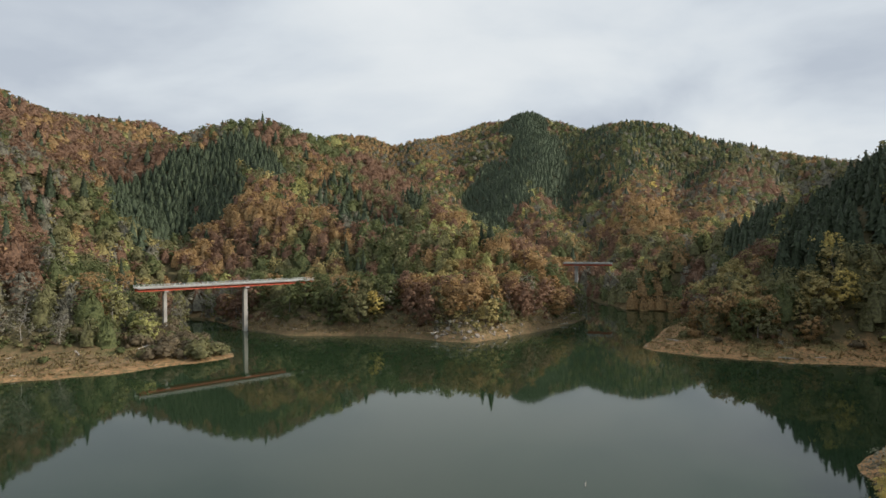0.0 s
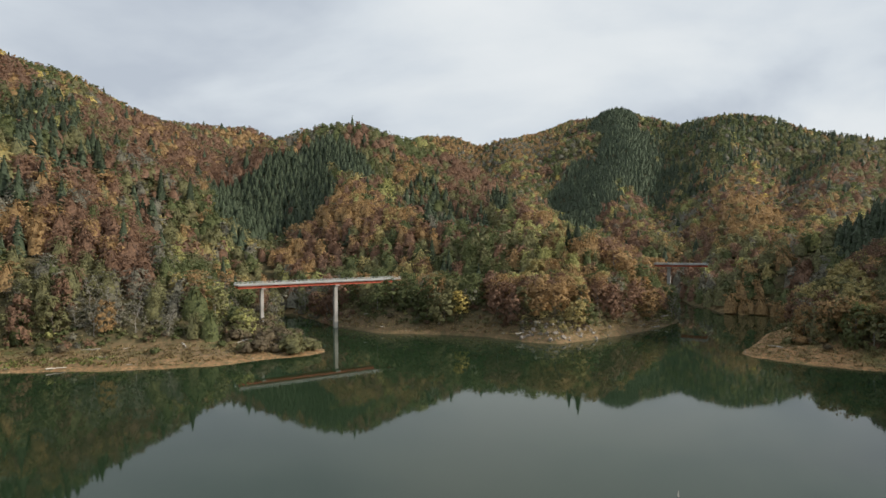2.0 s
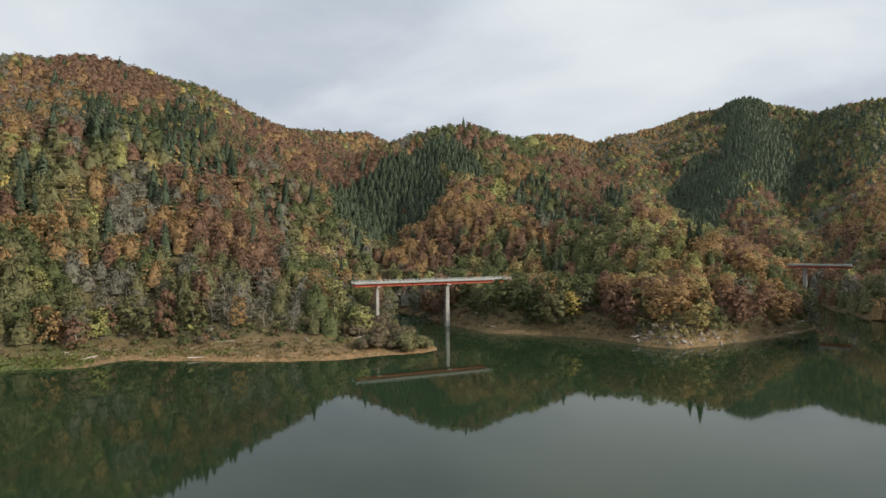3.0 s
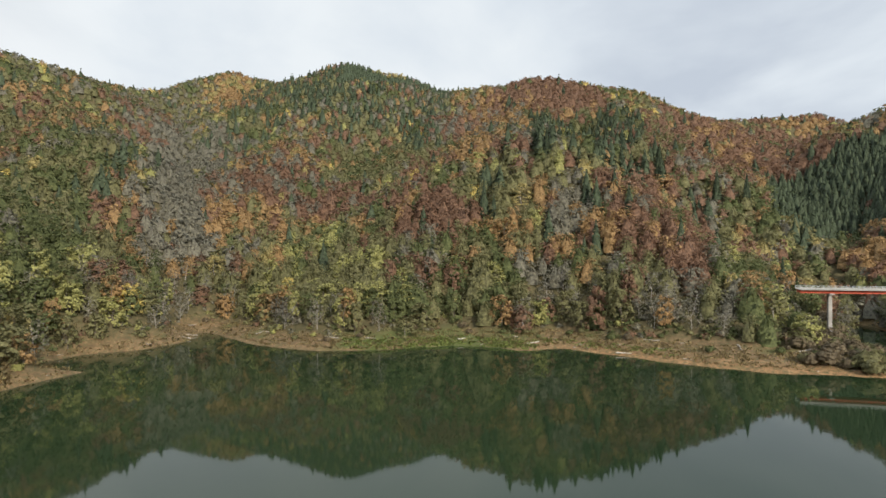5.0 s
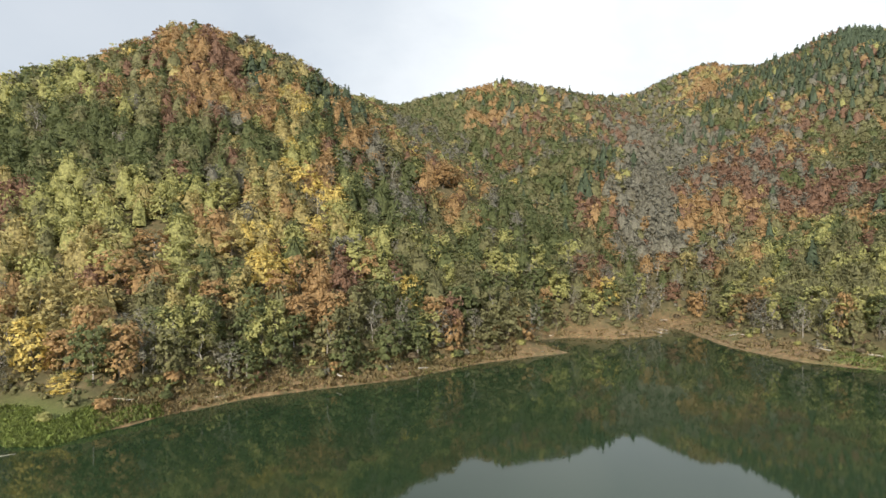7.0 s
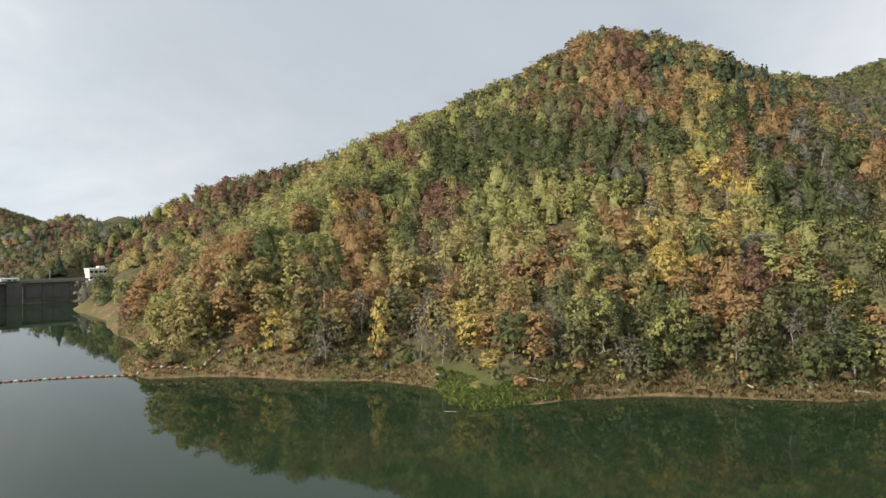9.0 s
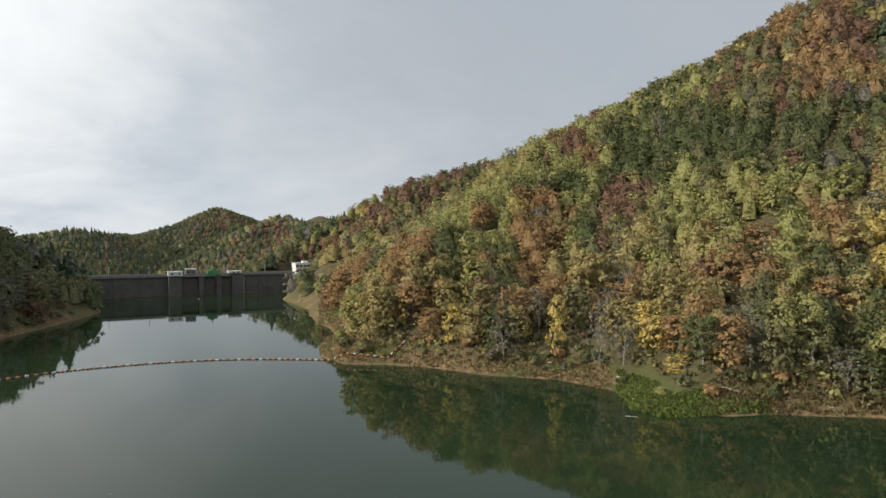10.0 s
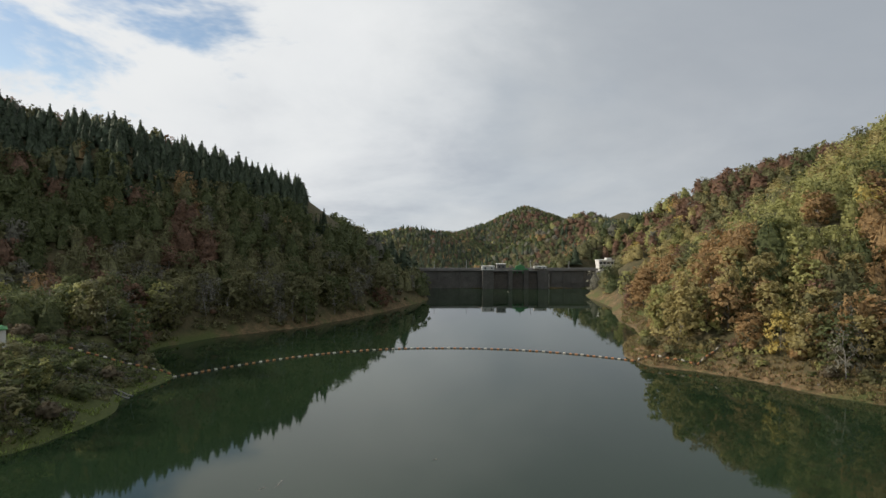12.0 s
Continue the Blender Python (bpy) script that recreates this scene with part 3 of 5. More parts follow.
def broadleaf_leaves(count, size, lumps, tall=12.0, wide=4.6, low=0.30, rings=2, sides=7, fill=0.72):
    """Leaf sprays over an uneven crown of rounded lumps; tall and wide in metres."""
    lump = rng.normal(size=(lumps, 3))
    lump[:, 2] = np.abs(lump[:, 2]) * 0.9 - 0.15
    lump /= np.linalg.norm(lump, axis=1)[:, None]
    bulge = rng.uniform(0.75, 1.12, lumps)
    way = rng.normal(size=(count, 3))
    way /= np.linalg.norm(way, axis=1)[:, None]
    way[:, 2] = np.where(way[:, 2] < -0.55, -way[:, 2], way[:, 2])
    way /= np.linalg.norm(way, axis=1)[:, None]
    near = way @ lump.T
    which = near.argmax(1)
    best = near.max(1)
    reach = bulge[which] * (0.68 + 0.32 * np.clip((best - 0.45) / 0.5, 0, 1) ** 0.7)
    depth = 1.04 - 0.26 * rng.uniform(0, 1, count) ** 1.6
    mid = tall * (low + 0.40 * (1 - low))
    high = np.where(way[:, 2] > 0, tall - mid, mid - low * tall)
    p = way * (reach * depth)[:, None]
    p = np.stack([p[:, 0] * wide, p[:, 1] * wide, mid + p[:, 2] * high * 1.05], 1)
    away = 0.75 * way + 0.28 * (way - 0.6 * lump[which]) + np.array([0, 0, 0.26])
    away[:, 2] = np.maximum(away[:, 2], -0.1)
    away /= np.linalg.norm(away, axis=1)[:, None] + 1e-9

    def mass(u, a):
        rise = 1 - 1.5 * u
        w = np.stack([np.sqrt(1 - rise * rise + 1e-6) * np.cos(a), np.sqrt(1 - rise * rise + 1e-6) * np.sin(a), rise], -1)
        c = w @ lump.T
        far_out = fill * bulge[c.argmax(-1)] * (0.68 + 0.32 * np.clip((c.max(-1) - 0.45) / 0.5, 0, 1) ** 0.7)
        far_out[0] = far_out[0].mean()
        g = w * far_out[..., None]
        n = w + np.array([0, 0, 0.3])
        return np.stack([g[..., 0] * wide, g[..., 1] * wide, mid + g[..., 2] * np.where(rise > 0, tall - mid, mid - low * tall)], -1), n / np.linalg.norm(n, axis=-1)[..., None]

    return with_core(sprays(leaf_triangles(p, size, away), away), core(mass, rings, sides))


def clumped_leaves(count, size, clumps, tall=11.0, wide=5.0, low=0.0, fill=0.66, sides=7):
    """A broad uneven dome of loose leafy boughs in storeys, over a closed inner mass."""
    u = 1 - ((np.arange(clumps) + rng.uniform(0, 1, clumps)) / clumps) ** 1.15
    turn = np.arange(clumps) * 2.4 + rng.uniform(-0.8, 0.8, clumps)
    lobe = 1 + 0.16 * np.sin(2 * turn + rng.uniform(0, 6)) + 0.12 * np.sin(3 * turn + rng.uniform(0, 6))
    full = wide * np.sqrt(np.clip(1 - (np.clip(u - 0.30, 0, 1) / 0.76) ** 2.2, 0.02, 1)) * np.where(u < 0.3, 0.86 + 0.46 * u, 1.0)
    out = full * lobe * rng.uniform(0.55, 0.92, clumps)
    c = np.stack([out * np.cos(turn), out * np.sin(turn), tall * (low + (0.90 - low) * u)], 1)
    pick = rng.integers(0, clumps, count)
    way = rng.normal(size=(count, 3))
    way /= np.linalg.norm(way, axis=1)[:, None]
    bulk = rng.uniform(0.65, 1.3, (clumps, 1))[pick]
    p = c[pick] + way * np.sqrt(rng.uniform(0.1, 1.0, (count, 1))) * np.array([0.36 * wide, 0.36 * wide, 0.075 * tall]) * bulk
    p[:, 2] = np.clip(p[:, 2], 0.02 * tall, tall * 1.04)
    whole = (p - np.array([0, 0, tall * 0.30])) / np.array([wide, wide, tall * 0.55])
    whole /= np.linalg.norm(whole, axis=1)[:, None] + 1e-9
    away = 0.38 * way + 0.62 * whole + np.array([0, 0, 0.42])
    away[:, 2] = np.maximum(away[:, 2], -0.05)
    away /= np.linalg.norm(away, axis=1)[:, None] + 1e-9
    face = away + np.array([0, 0, 0.55])
    face /= np.linalg.norm(face, axis=1)[:, None]
    start, bend = rng.uniform(0, 6), rng.uniform(0.1, 0.2)

    def mass(v, a):
        w = fill * wide * np.sqrt(np.clip(1 - (1 - np.clip(v, 0.02, 1)) ** 2, 0, 1)) * (1 + bend * np.sin(2 * a + start) + 0.1 * np.sin(5 * a))
        n = np.stack([np.cos(a) * (0.2 + v), np.sin(a) * (0.2 + v), np.full(a.shape, 0.95)], -1)
        return np.stack([w * np.cos(a), w * np.sin(a), tall * (0.86 - 0.86 * v)], -1), n / np.linalg.norm(n, axis=-1)[..., None]

    return with_core(sprays(leaf_triangles(p, size, face), away, 0.26), core(mass, 2, sides))


def airy_leaves(count, size, clumps, tall=13.0, wide=5.2, low=0.1):
    """Fine leaf sprays in many loose clumps over an egg-shaped crown."""
    u = rng.uniform(0, 1, clumps) ** 0.9
    round_at = rng.uniform(0, 2 * math.pi, clumps)
    lean_x, lean_y = rng.normal(size=2) * 0.08 * wide
    girth = wide * np.sqrt(np.clip(1 - ((u - 0.36) / 0.70) ** 2, 0.04, 1)) * np.sqrt(rng.uniform(0.30, 1.0, clumps)) * rng.uniform(0.85, 1.05, clumps)
    c = np.stack([girth * np.cos(round_at) + lean_x * u * 3, girth * np.sin(round_at) + lean_y * u * 3, tall * (low + (0.95 - low) * u)], 1)
    pick = rng.integers(0, clumps, count)
    way = rng.normal(size=(count, 3))
    way /= np.linalg.norm(way, axis=1)[:, None]
    bulk = rng.uniform(0.6, 1.25, (clumps, 1))[pick]
    p = c[pick] + way * rng.uniform(0.3, 1.0, (count, 1)) * np.array([0.30 * wide, 0.30 * wide, 0.075 * tall]) * bulk
    p[:, 2] = np.clip(p[:, 2], low * tall * 0.5, tall * 1.05)
    whole = (p - np.array([0, 0, tall * (low + 0.3 * (1 - low))])) / np.array([wide, wide, tall * 0.5])
    whole /= np.linalg.norm(whole, axis=1)[:, None] + 1e-9
    away = 0.30 * way + 0.75 * whole + np.array([0, 0, 0.28])
    away[:, 2] = np.maximum(away[:, 2], -0.08)
    away /= np.linalg.norm(away, axis=1)[:, None] + 1e-9
    return sprays(leaf_triangles(p, size, away), away, 0.18)


def cedar_leaves(count, size, tall=17.0, wide=2.9, tiers=13):
    """Sprays that hang a little, in loose whorls over a full narrow cone."""
    t = rng.uniform(0, 1, count) ** 1.25
    whorl = (t * tiers) % 1.0
    r = wide * (1 - t) ** 0.82 * np.sqrt(rng.uniform(0.45, 1, count)) * (1.06 - 0.22 * whorl)
    a = rng.uniform(0, 2 * math.pi, count)
    z = tall * (0.03 + 0.94 * t)
    centre = np.stack([r * np.cos(a), r * np.sin(a), z], 1)
    out = np.stack([np.cos(a), np.sin(a), rng.uniform(-0.95, -0.25, count)], 1)
    side = np.stack([-np.sin(a), np.cos(a), rng.uniform(-0.35, 0.35, count)], 1)
    s = size * (1.15 - 0.70 * t)[:, None] * rng.uniform(0.75, 1.25, (count, 1))
    p = np.stack([centre + 0.7 * s * out, centre - 0.5 * s * out + 0.8 * s * side, centre - 0.5 * s * out - 0.8 * s * side], 1)
    away = np.stack([np.cos(a), np.sin(a), rng.uniform(0.5, 1.3, count)], 1)
    away /= np.linalg.norm(away, axis=1)[:, None]

    def mass(u, a):
        out_to = 0.80 * wide * u ** 0.85
        n = np.stack([np.cos(a), np.sin(a), np.full(a.shape, 0.8)], -1) / math.sqrt(1.64)
        return np.stack([out_to * np.cos(a), out_to * np.sin(a), tall * (0.94 - 0.92 * u)], -1), n

    return with_core(sprays(p, away, 0.25), core(mass, 2, 6))


def branches(seed, tall, limbs, thick, twigs=0, spread=0.42):
    """Corners and triangles of a trunk with limbs that fork into twigs."""
    r = random.Random(seed)
    sway = [Vector((r.uniform(-0.3, 0.3) * k, r.uniform(-0.3, 0.3) * k, tall * k / 4 - (0.8 if k == 0 else 0))) for k in range(5)]
    made = [tube(sway, [thick * (1 - 0.19 * k) for k in range(5)], 6)]
    for i in range(limbs):
        f = r.uniform(0.28, 0.95)
        k = min(3, int(f * 4))
        start = sway[k].lerp(sway[k + 1], f * 4 - k)
        a = r.uniform(0, 2 * math.pi)
        n = tall * spread * (1.15 - f) * r.uniform(0.7, 1.2)
        mid = start + Vector((math.cos(a) * n * 0.55, math.sin(a) * n * 0.55, n * 0.45))
        tip = start + Vector((math.cos(a + 0.2) * n, math.sin(a + 0.2) * n, n * r.uniform(0.7, 1.2)))
        t = thick * 0.42 * (1.1 - f)
        made.append(tube([start, mid, tip], [t, t * 0.65, t * 0.2], 3))
        for _ in range(twigs):
            g = r.uniform(0.25, 0.95)
            s = mid.lerp(tip, g) if g > 0.5 else start.lerp(mid, g * 2)
            v = Vector((r.uniform(-1, 1), r.uniform(-1, 1), r.uniform(0.1, 1.0))).normalized() * n * r.uniform(0.25, 0.5)
            made.append(tube([s, s + v], [t * 0.42, t * 0.12], 3))
    return merge(made)


def tone_layer(me, values):
    layer = me.attributes.new("tone", "FLOAT", "POINT")
    layer.data.foreach_set("value", np.asarray(values, dtype=np.float32))
    return me


def foliage(name, made, mat):
    points, normals = made
    me = mesh_of(name, points, np.arange(len(points)).reshape(-1, 3), [mat], None, True, normals)
    return tone_layer(me, np.full(len(points), 0.5))


# woods: where they grow and what grows there
MIX_AT = [-40, 14, 20, 52, 60, 80, 88, 106, 114, 160, 168, 216]
# mixes also carry light: darker on shaded slopes, lighter on sunlit ones at 114-160
MIX = np.array([  # green olive lime yellow orange rust withered gold
    [0.28, 0.29, 0.03, 0.010, 0.13, 0.15, 0.09, 0.02],
    [0.28, 0.28, 0.03, 0.010, 0.14, 0.16, 0.08, 0.02],
    [0.26, 0.24, 0.02, 0.006, 0.14, 0.20, 0.12, 0.02],
    [0.22, 0.26, 0.03, 0.008, 0.15, 0.18, 0.13, 0.02],
    [0.19, 0.28, 0.04, 0.008, 0.15, 0.15, 0.18, 0.03],
    [0.21, 0.30, 0.05, 0.008, 0.12, 0.12, 0.17, 0.03],
    [0.28, 0.33, 0.06, 0.010, 0.08, 0.07, 0.14, 0.03],
    [0.26, 0.29, 0.11, 0.015, 0.10, 0.05, 0.11, 0.07],
    [0.12, 0.19, 0.23, 0.020, 0.16, 0.03, 0.06, 0.19],
    [0.13, 0.20, 0.20, 0.020, 0.18, 0.05, 0.04, 0.18],
    [0.60, 0.22, 0.02, 0.002, 0.03, 0.06, 0.07, 0.00],
    [0.66, 0.20, 0.01, 0.000, 0.02, 0.05, 0.06, 0.00]])
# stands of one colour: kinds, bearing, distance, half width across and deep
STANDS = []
# orange on the far tops (1.2, 26.5) also paints in their sunlight
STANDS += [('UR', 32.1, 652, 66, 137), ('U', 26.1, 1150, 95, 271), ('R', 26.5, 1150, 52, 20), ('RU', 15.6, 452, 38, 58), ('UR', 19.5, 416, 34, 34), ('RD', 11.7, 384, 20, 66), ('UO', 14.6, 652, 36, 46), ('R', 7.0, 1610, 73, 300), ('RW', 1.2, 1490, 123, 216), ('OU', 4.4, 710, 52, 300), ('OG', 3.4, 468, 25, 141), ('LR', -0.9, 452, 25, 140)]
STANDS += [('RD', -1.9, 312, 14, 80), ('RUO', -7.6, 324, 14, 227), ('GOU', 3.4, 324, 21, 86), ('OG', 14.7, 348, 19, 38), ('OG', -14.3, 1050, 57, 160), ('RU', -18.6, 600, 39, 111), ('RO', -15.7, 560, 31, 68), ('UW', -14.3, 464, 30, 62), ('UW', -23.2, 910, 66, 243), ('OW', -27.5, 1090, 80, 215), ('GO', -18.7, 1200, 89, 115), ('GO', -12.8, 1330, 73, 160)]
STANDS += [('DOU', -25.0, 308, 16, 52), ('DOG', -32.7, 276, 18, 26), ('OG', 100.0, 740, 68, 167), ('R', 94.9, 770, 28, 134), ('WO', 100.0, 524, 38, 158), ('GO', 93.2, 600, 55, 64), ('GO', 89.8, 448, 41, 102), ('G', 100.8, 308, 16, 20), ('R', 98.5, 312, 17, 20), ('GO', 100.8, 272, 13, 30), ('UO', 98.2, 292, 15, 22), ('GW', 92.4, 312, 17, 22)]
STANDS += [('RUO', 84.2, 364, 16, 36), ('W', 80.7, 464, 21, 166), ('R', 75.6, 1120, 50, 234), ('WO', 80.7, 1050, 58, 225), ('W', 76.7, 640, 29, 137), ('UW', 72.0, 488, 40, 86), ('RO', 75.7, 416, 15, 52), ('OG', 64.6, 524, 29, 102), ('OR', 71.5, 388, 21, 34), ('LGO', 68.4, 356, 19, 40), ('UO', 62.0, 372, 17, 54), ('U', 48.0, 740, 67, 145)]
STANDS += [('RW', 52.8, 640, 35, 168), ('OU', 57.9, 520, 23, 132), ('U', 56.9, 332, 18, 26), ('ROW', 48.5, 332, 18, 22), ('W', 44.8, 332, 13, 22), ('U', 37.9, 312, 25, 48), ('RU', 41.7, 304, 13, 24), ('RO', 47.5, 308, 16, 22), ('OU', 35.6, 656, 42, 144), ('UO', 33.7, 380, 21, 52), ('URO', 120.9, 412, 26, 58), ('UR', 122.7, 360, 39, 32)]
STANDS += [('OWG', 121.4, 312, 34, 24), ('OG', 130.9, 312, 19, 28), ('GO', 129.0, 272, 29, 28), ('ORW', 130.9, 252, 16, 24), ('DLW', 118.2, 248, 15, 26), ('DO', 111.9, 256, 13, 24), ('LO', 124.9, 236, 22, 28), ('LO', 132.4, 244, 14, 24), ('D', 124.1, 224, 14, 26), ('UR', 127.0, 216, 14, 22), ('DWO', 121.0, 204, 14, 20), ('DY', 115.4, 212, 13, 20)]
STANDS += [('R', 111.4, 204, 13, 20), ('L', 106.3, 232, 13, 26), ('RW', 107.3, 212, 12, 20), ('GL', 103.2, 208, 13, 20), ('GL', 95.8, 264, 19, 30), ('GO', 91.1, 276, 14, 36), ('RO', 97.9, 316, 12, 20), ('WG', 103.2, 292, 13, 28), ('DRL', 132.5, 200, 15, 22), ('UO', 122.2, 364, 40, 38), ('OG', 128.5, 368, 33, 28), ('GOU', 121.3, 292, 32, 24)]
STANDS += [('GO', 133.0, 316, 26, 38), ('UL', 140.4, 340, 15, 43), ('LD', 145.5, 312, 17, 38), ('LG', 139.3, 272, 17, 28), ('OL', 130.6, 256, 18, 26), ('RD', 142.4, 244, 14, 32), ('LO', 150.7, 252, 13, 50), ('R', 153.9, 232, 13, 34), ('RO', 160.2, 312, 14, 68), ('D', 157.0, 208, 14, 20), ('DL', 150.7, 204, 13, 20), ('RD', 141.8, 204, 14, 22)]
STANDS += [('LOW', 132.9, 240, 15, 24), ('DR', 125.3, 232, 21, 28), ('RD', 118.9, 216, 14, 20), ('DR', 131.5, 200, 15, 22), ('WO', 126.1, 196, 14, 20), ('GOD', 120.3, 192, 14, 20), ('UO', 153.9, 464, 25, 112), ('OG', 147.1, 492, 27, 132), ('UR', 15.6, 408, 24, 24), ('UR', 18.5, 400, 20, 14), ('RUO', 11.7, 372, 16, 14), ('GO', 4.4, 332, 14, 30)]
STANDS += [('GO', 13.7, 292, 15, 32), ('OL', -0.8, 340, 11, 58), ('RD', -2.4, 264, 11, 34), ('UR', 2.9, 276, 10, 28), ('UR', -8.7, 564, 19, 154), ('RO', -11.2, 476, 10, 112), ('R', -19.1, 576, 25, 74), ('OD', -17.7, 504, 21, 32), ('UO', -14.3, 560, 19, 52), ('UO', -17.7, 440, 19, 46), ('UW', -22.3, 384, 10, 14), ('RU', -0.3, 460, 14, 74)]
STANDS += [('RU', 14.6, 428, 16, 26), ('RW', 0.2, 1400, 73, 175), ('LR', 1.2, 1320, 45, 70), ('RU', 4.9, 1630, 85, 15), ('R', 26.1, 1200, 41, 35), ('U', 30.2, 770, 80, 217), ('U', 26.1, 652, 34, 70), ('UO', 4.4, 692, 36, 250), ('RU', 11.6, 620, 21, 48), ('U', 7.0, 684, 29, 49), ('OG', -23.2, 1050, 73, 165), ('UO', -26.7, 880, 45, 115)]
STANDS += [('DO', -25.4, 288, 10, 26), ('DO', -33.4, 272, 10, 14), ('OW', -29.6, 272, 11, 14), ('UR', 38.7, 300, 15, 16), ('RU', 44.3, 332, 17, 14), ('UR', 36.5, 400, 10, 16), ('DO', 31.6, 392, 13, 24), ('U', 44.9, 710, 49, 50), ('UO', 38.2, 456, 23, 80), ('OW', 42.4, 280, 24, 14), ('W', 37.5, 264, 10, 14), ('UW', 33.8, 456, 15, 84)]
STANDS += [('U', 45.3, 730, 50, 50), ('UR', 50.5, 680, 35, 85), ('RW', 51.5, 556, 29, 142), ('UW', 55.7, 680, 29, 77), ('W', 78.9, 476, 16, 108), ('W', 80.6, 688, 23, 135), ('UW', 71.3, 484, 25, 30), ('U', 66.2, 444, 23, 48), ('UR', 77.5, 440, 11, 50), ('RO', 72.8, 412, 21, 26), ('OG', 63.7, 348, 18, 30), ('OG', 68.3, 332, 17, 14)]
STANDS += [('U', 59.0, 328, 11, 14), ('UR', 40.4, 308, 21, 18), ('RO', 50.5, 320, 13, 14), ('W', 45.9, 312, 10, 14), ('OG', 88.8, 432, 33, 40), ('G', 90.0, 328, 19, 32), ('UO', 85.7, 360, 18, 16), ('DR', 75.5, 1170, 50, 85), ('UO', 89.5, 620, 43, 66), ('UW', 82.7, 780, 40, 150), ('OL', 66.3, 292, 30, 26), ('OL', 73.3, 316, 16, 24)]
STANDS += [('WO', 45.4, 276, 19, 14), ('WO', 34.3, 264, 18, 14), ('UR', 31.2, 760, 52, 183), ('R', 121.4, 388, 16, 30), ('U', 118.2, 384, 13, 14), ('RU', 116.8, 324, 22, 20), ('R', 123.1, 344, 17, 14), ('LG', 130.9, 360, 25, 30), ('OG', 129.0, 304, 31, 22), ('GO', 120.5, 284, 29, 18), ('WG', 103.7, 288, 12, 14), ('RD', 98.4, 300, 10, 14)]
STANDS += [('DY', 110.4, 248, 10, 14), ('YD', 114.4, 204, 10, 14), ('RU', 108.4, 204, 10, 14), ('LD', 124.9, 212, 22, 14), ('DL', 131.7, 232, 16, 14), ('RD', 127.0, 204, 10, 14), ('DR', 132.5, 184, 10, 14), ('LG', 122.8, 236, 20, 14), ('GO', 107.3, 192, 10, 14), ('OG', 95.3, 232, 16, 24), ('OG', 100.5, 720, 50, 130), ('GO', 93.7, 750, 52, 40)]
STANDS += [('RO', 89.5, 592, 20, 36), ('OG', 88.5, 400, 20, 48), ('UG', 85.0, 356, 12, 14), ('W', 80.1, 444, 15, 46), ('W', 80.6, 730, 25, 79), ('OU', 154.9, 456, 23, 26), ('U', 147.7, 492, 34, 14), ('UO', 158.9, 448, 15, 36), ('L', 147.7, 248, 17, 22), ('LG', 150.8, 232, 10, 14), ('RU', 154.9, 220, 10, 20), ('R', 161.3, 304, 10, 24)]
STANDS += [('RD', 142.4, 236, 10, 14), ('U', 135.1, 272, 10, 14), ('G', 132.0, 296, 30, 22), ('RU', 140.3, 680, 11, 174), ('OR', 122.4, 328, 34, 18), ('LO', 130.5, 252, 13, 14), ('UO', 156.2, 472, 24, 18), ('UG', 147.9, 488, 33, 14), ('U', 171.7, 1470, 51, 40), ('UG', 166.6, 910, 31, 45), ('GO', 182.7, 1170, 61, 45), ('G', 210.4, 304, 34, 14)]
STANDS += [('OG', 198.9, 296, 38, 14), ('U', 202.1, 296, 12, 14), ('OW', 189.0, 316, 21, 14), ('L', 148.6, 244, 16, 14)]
# plantations and groves of cedar: bearing, distance, radii along and across, share of cedars
CEDARS = []
CEDARS += [(25.3, 540, 79, 35, 0.97), (21.7, 586, 56, 40, 0.97), (18.4, 618, 39, 24, 0.97), (26.2, 488, 71, 21, 0.97), (16.1, 570, 44, 19, 0.95), (19.9, 514, 56, 22, 0.97), (9.6, 548, 29, 21, 0.6), (7.5, 460, 92, 16, 0.7), (4.9, 438, 73, 11, 0.5), (2.3, 580, 105, 15, 0.45), (-5.1, 990, 220, 51, 0.9), (-8.7, 1160, 241, 60, 0.85)]
CEDARS += [(-7.7, 1400, 84, 48, 0.85), (-11.3, 1045, 215, 36, 0.7), (-4.5, 734, 237, 19, 0.8), (-12.8, 1285, 173, 55, 0.5), (-17.2, 1215, 89, 63, 0.3), (-23.2, 1225, 99, 85, 0.3), (-21.0, 1065, 152, 92, 0.22), (-15.3, 945, 131, 41, 0.3), (-27.1, 411, 57, 17, 0.9), (-30.8, 324, 50, 19, 0.95), (-34.1, 335, 57, 17, 0.95), (-25.0, 374, 23, 8, 0.6)]
CEDARS += [(28.2, 1170, 12, 101, 0.15), (43.5, 492, 138, 29, 0.4), (40.3, 482, 98, 20, 0.35), (45.3, 452, 96, 11, 0.45), (32.5, 420, 21, 14, 0.3), (41.9, 338, 12, 11, 0.5), (63.6, 925, 68, 40, 0.95), (58.9, 940, 31, 57, 0.9), (68.2, 885, 78, 46, 0.6), (62.0, 805, 99, 91, 0.4), (71.2, 873, 185, 37, 0.3), (58.9, 655, 120, 22, 0.35)]
CEDARS += [(75.1, 730, 94, 38, 0.25), (46.9, 482, 111, 18, 0.3), (41.4, 554, 123, 28, 0.4), (38.0, 472, 67, 20, 0.25), (52.6, 340, 16, 6, 0.8), (83.6, 438, 35, 13, 0.35), (81.9, 1165, 12, 40, 0.6), (84.9, 406, 18, 10, 0.3), (108.3, 366, 44, 19, 0.4), (114.8, 368, 21, 9, 0.35), (85.0, 430, 31, 11, 0.45), (83.5, 1120, 12, 58, 0.5)]
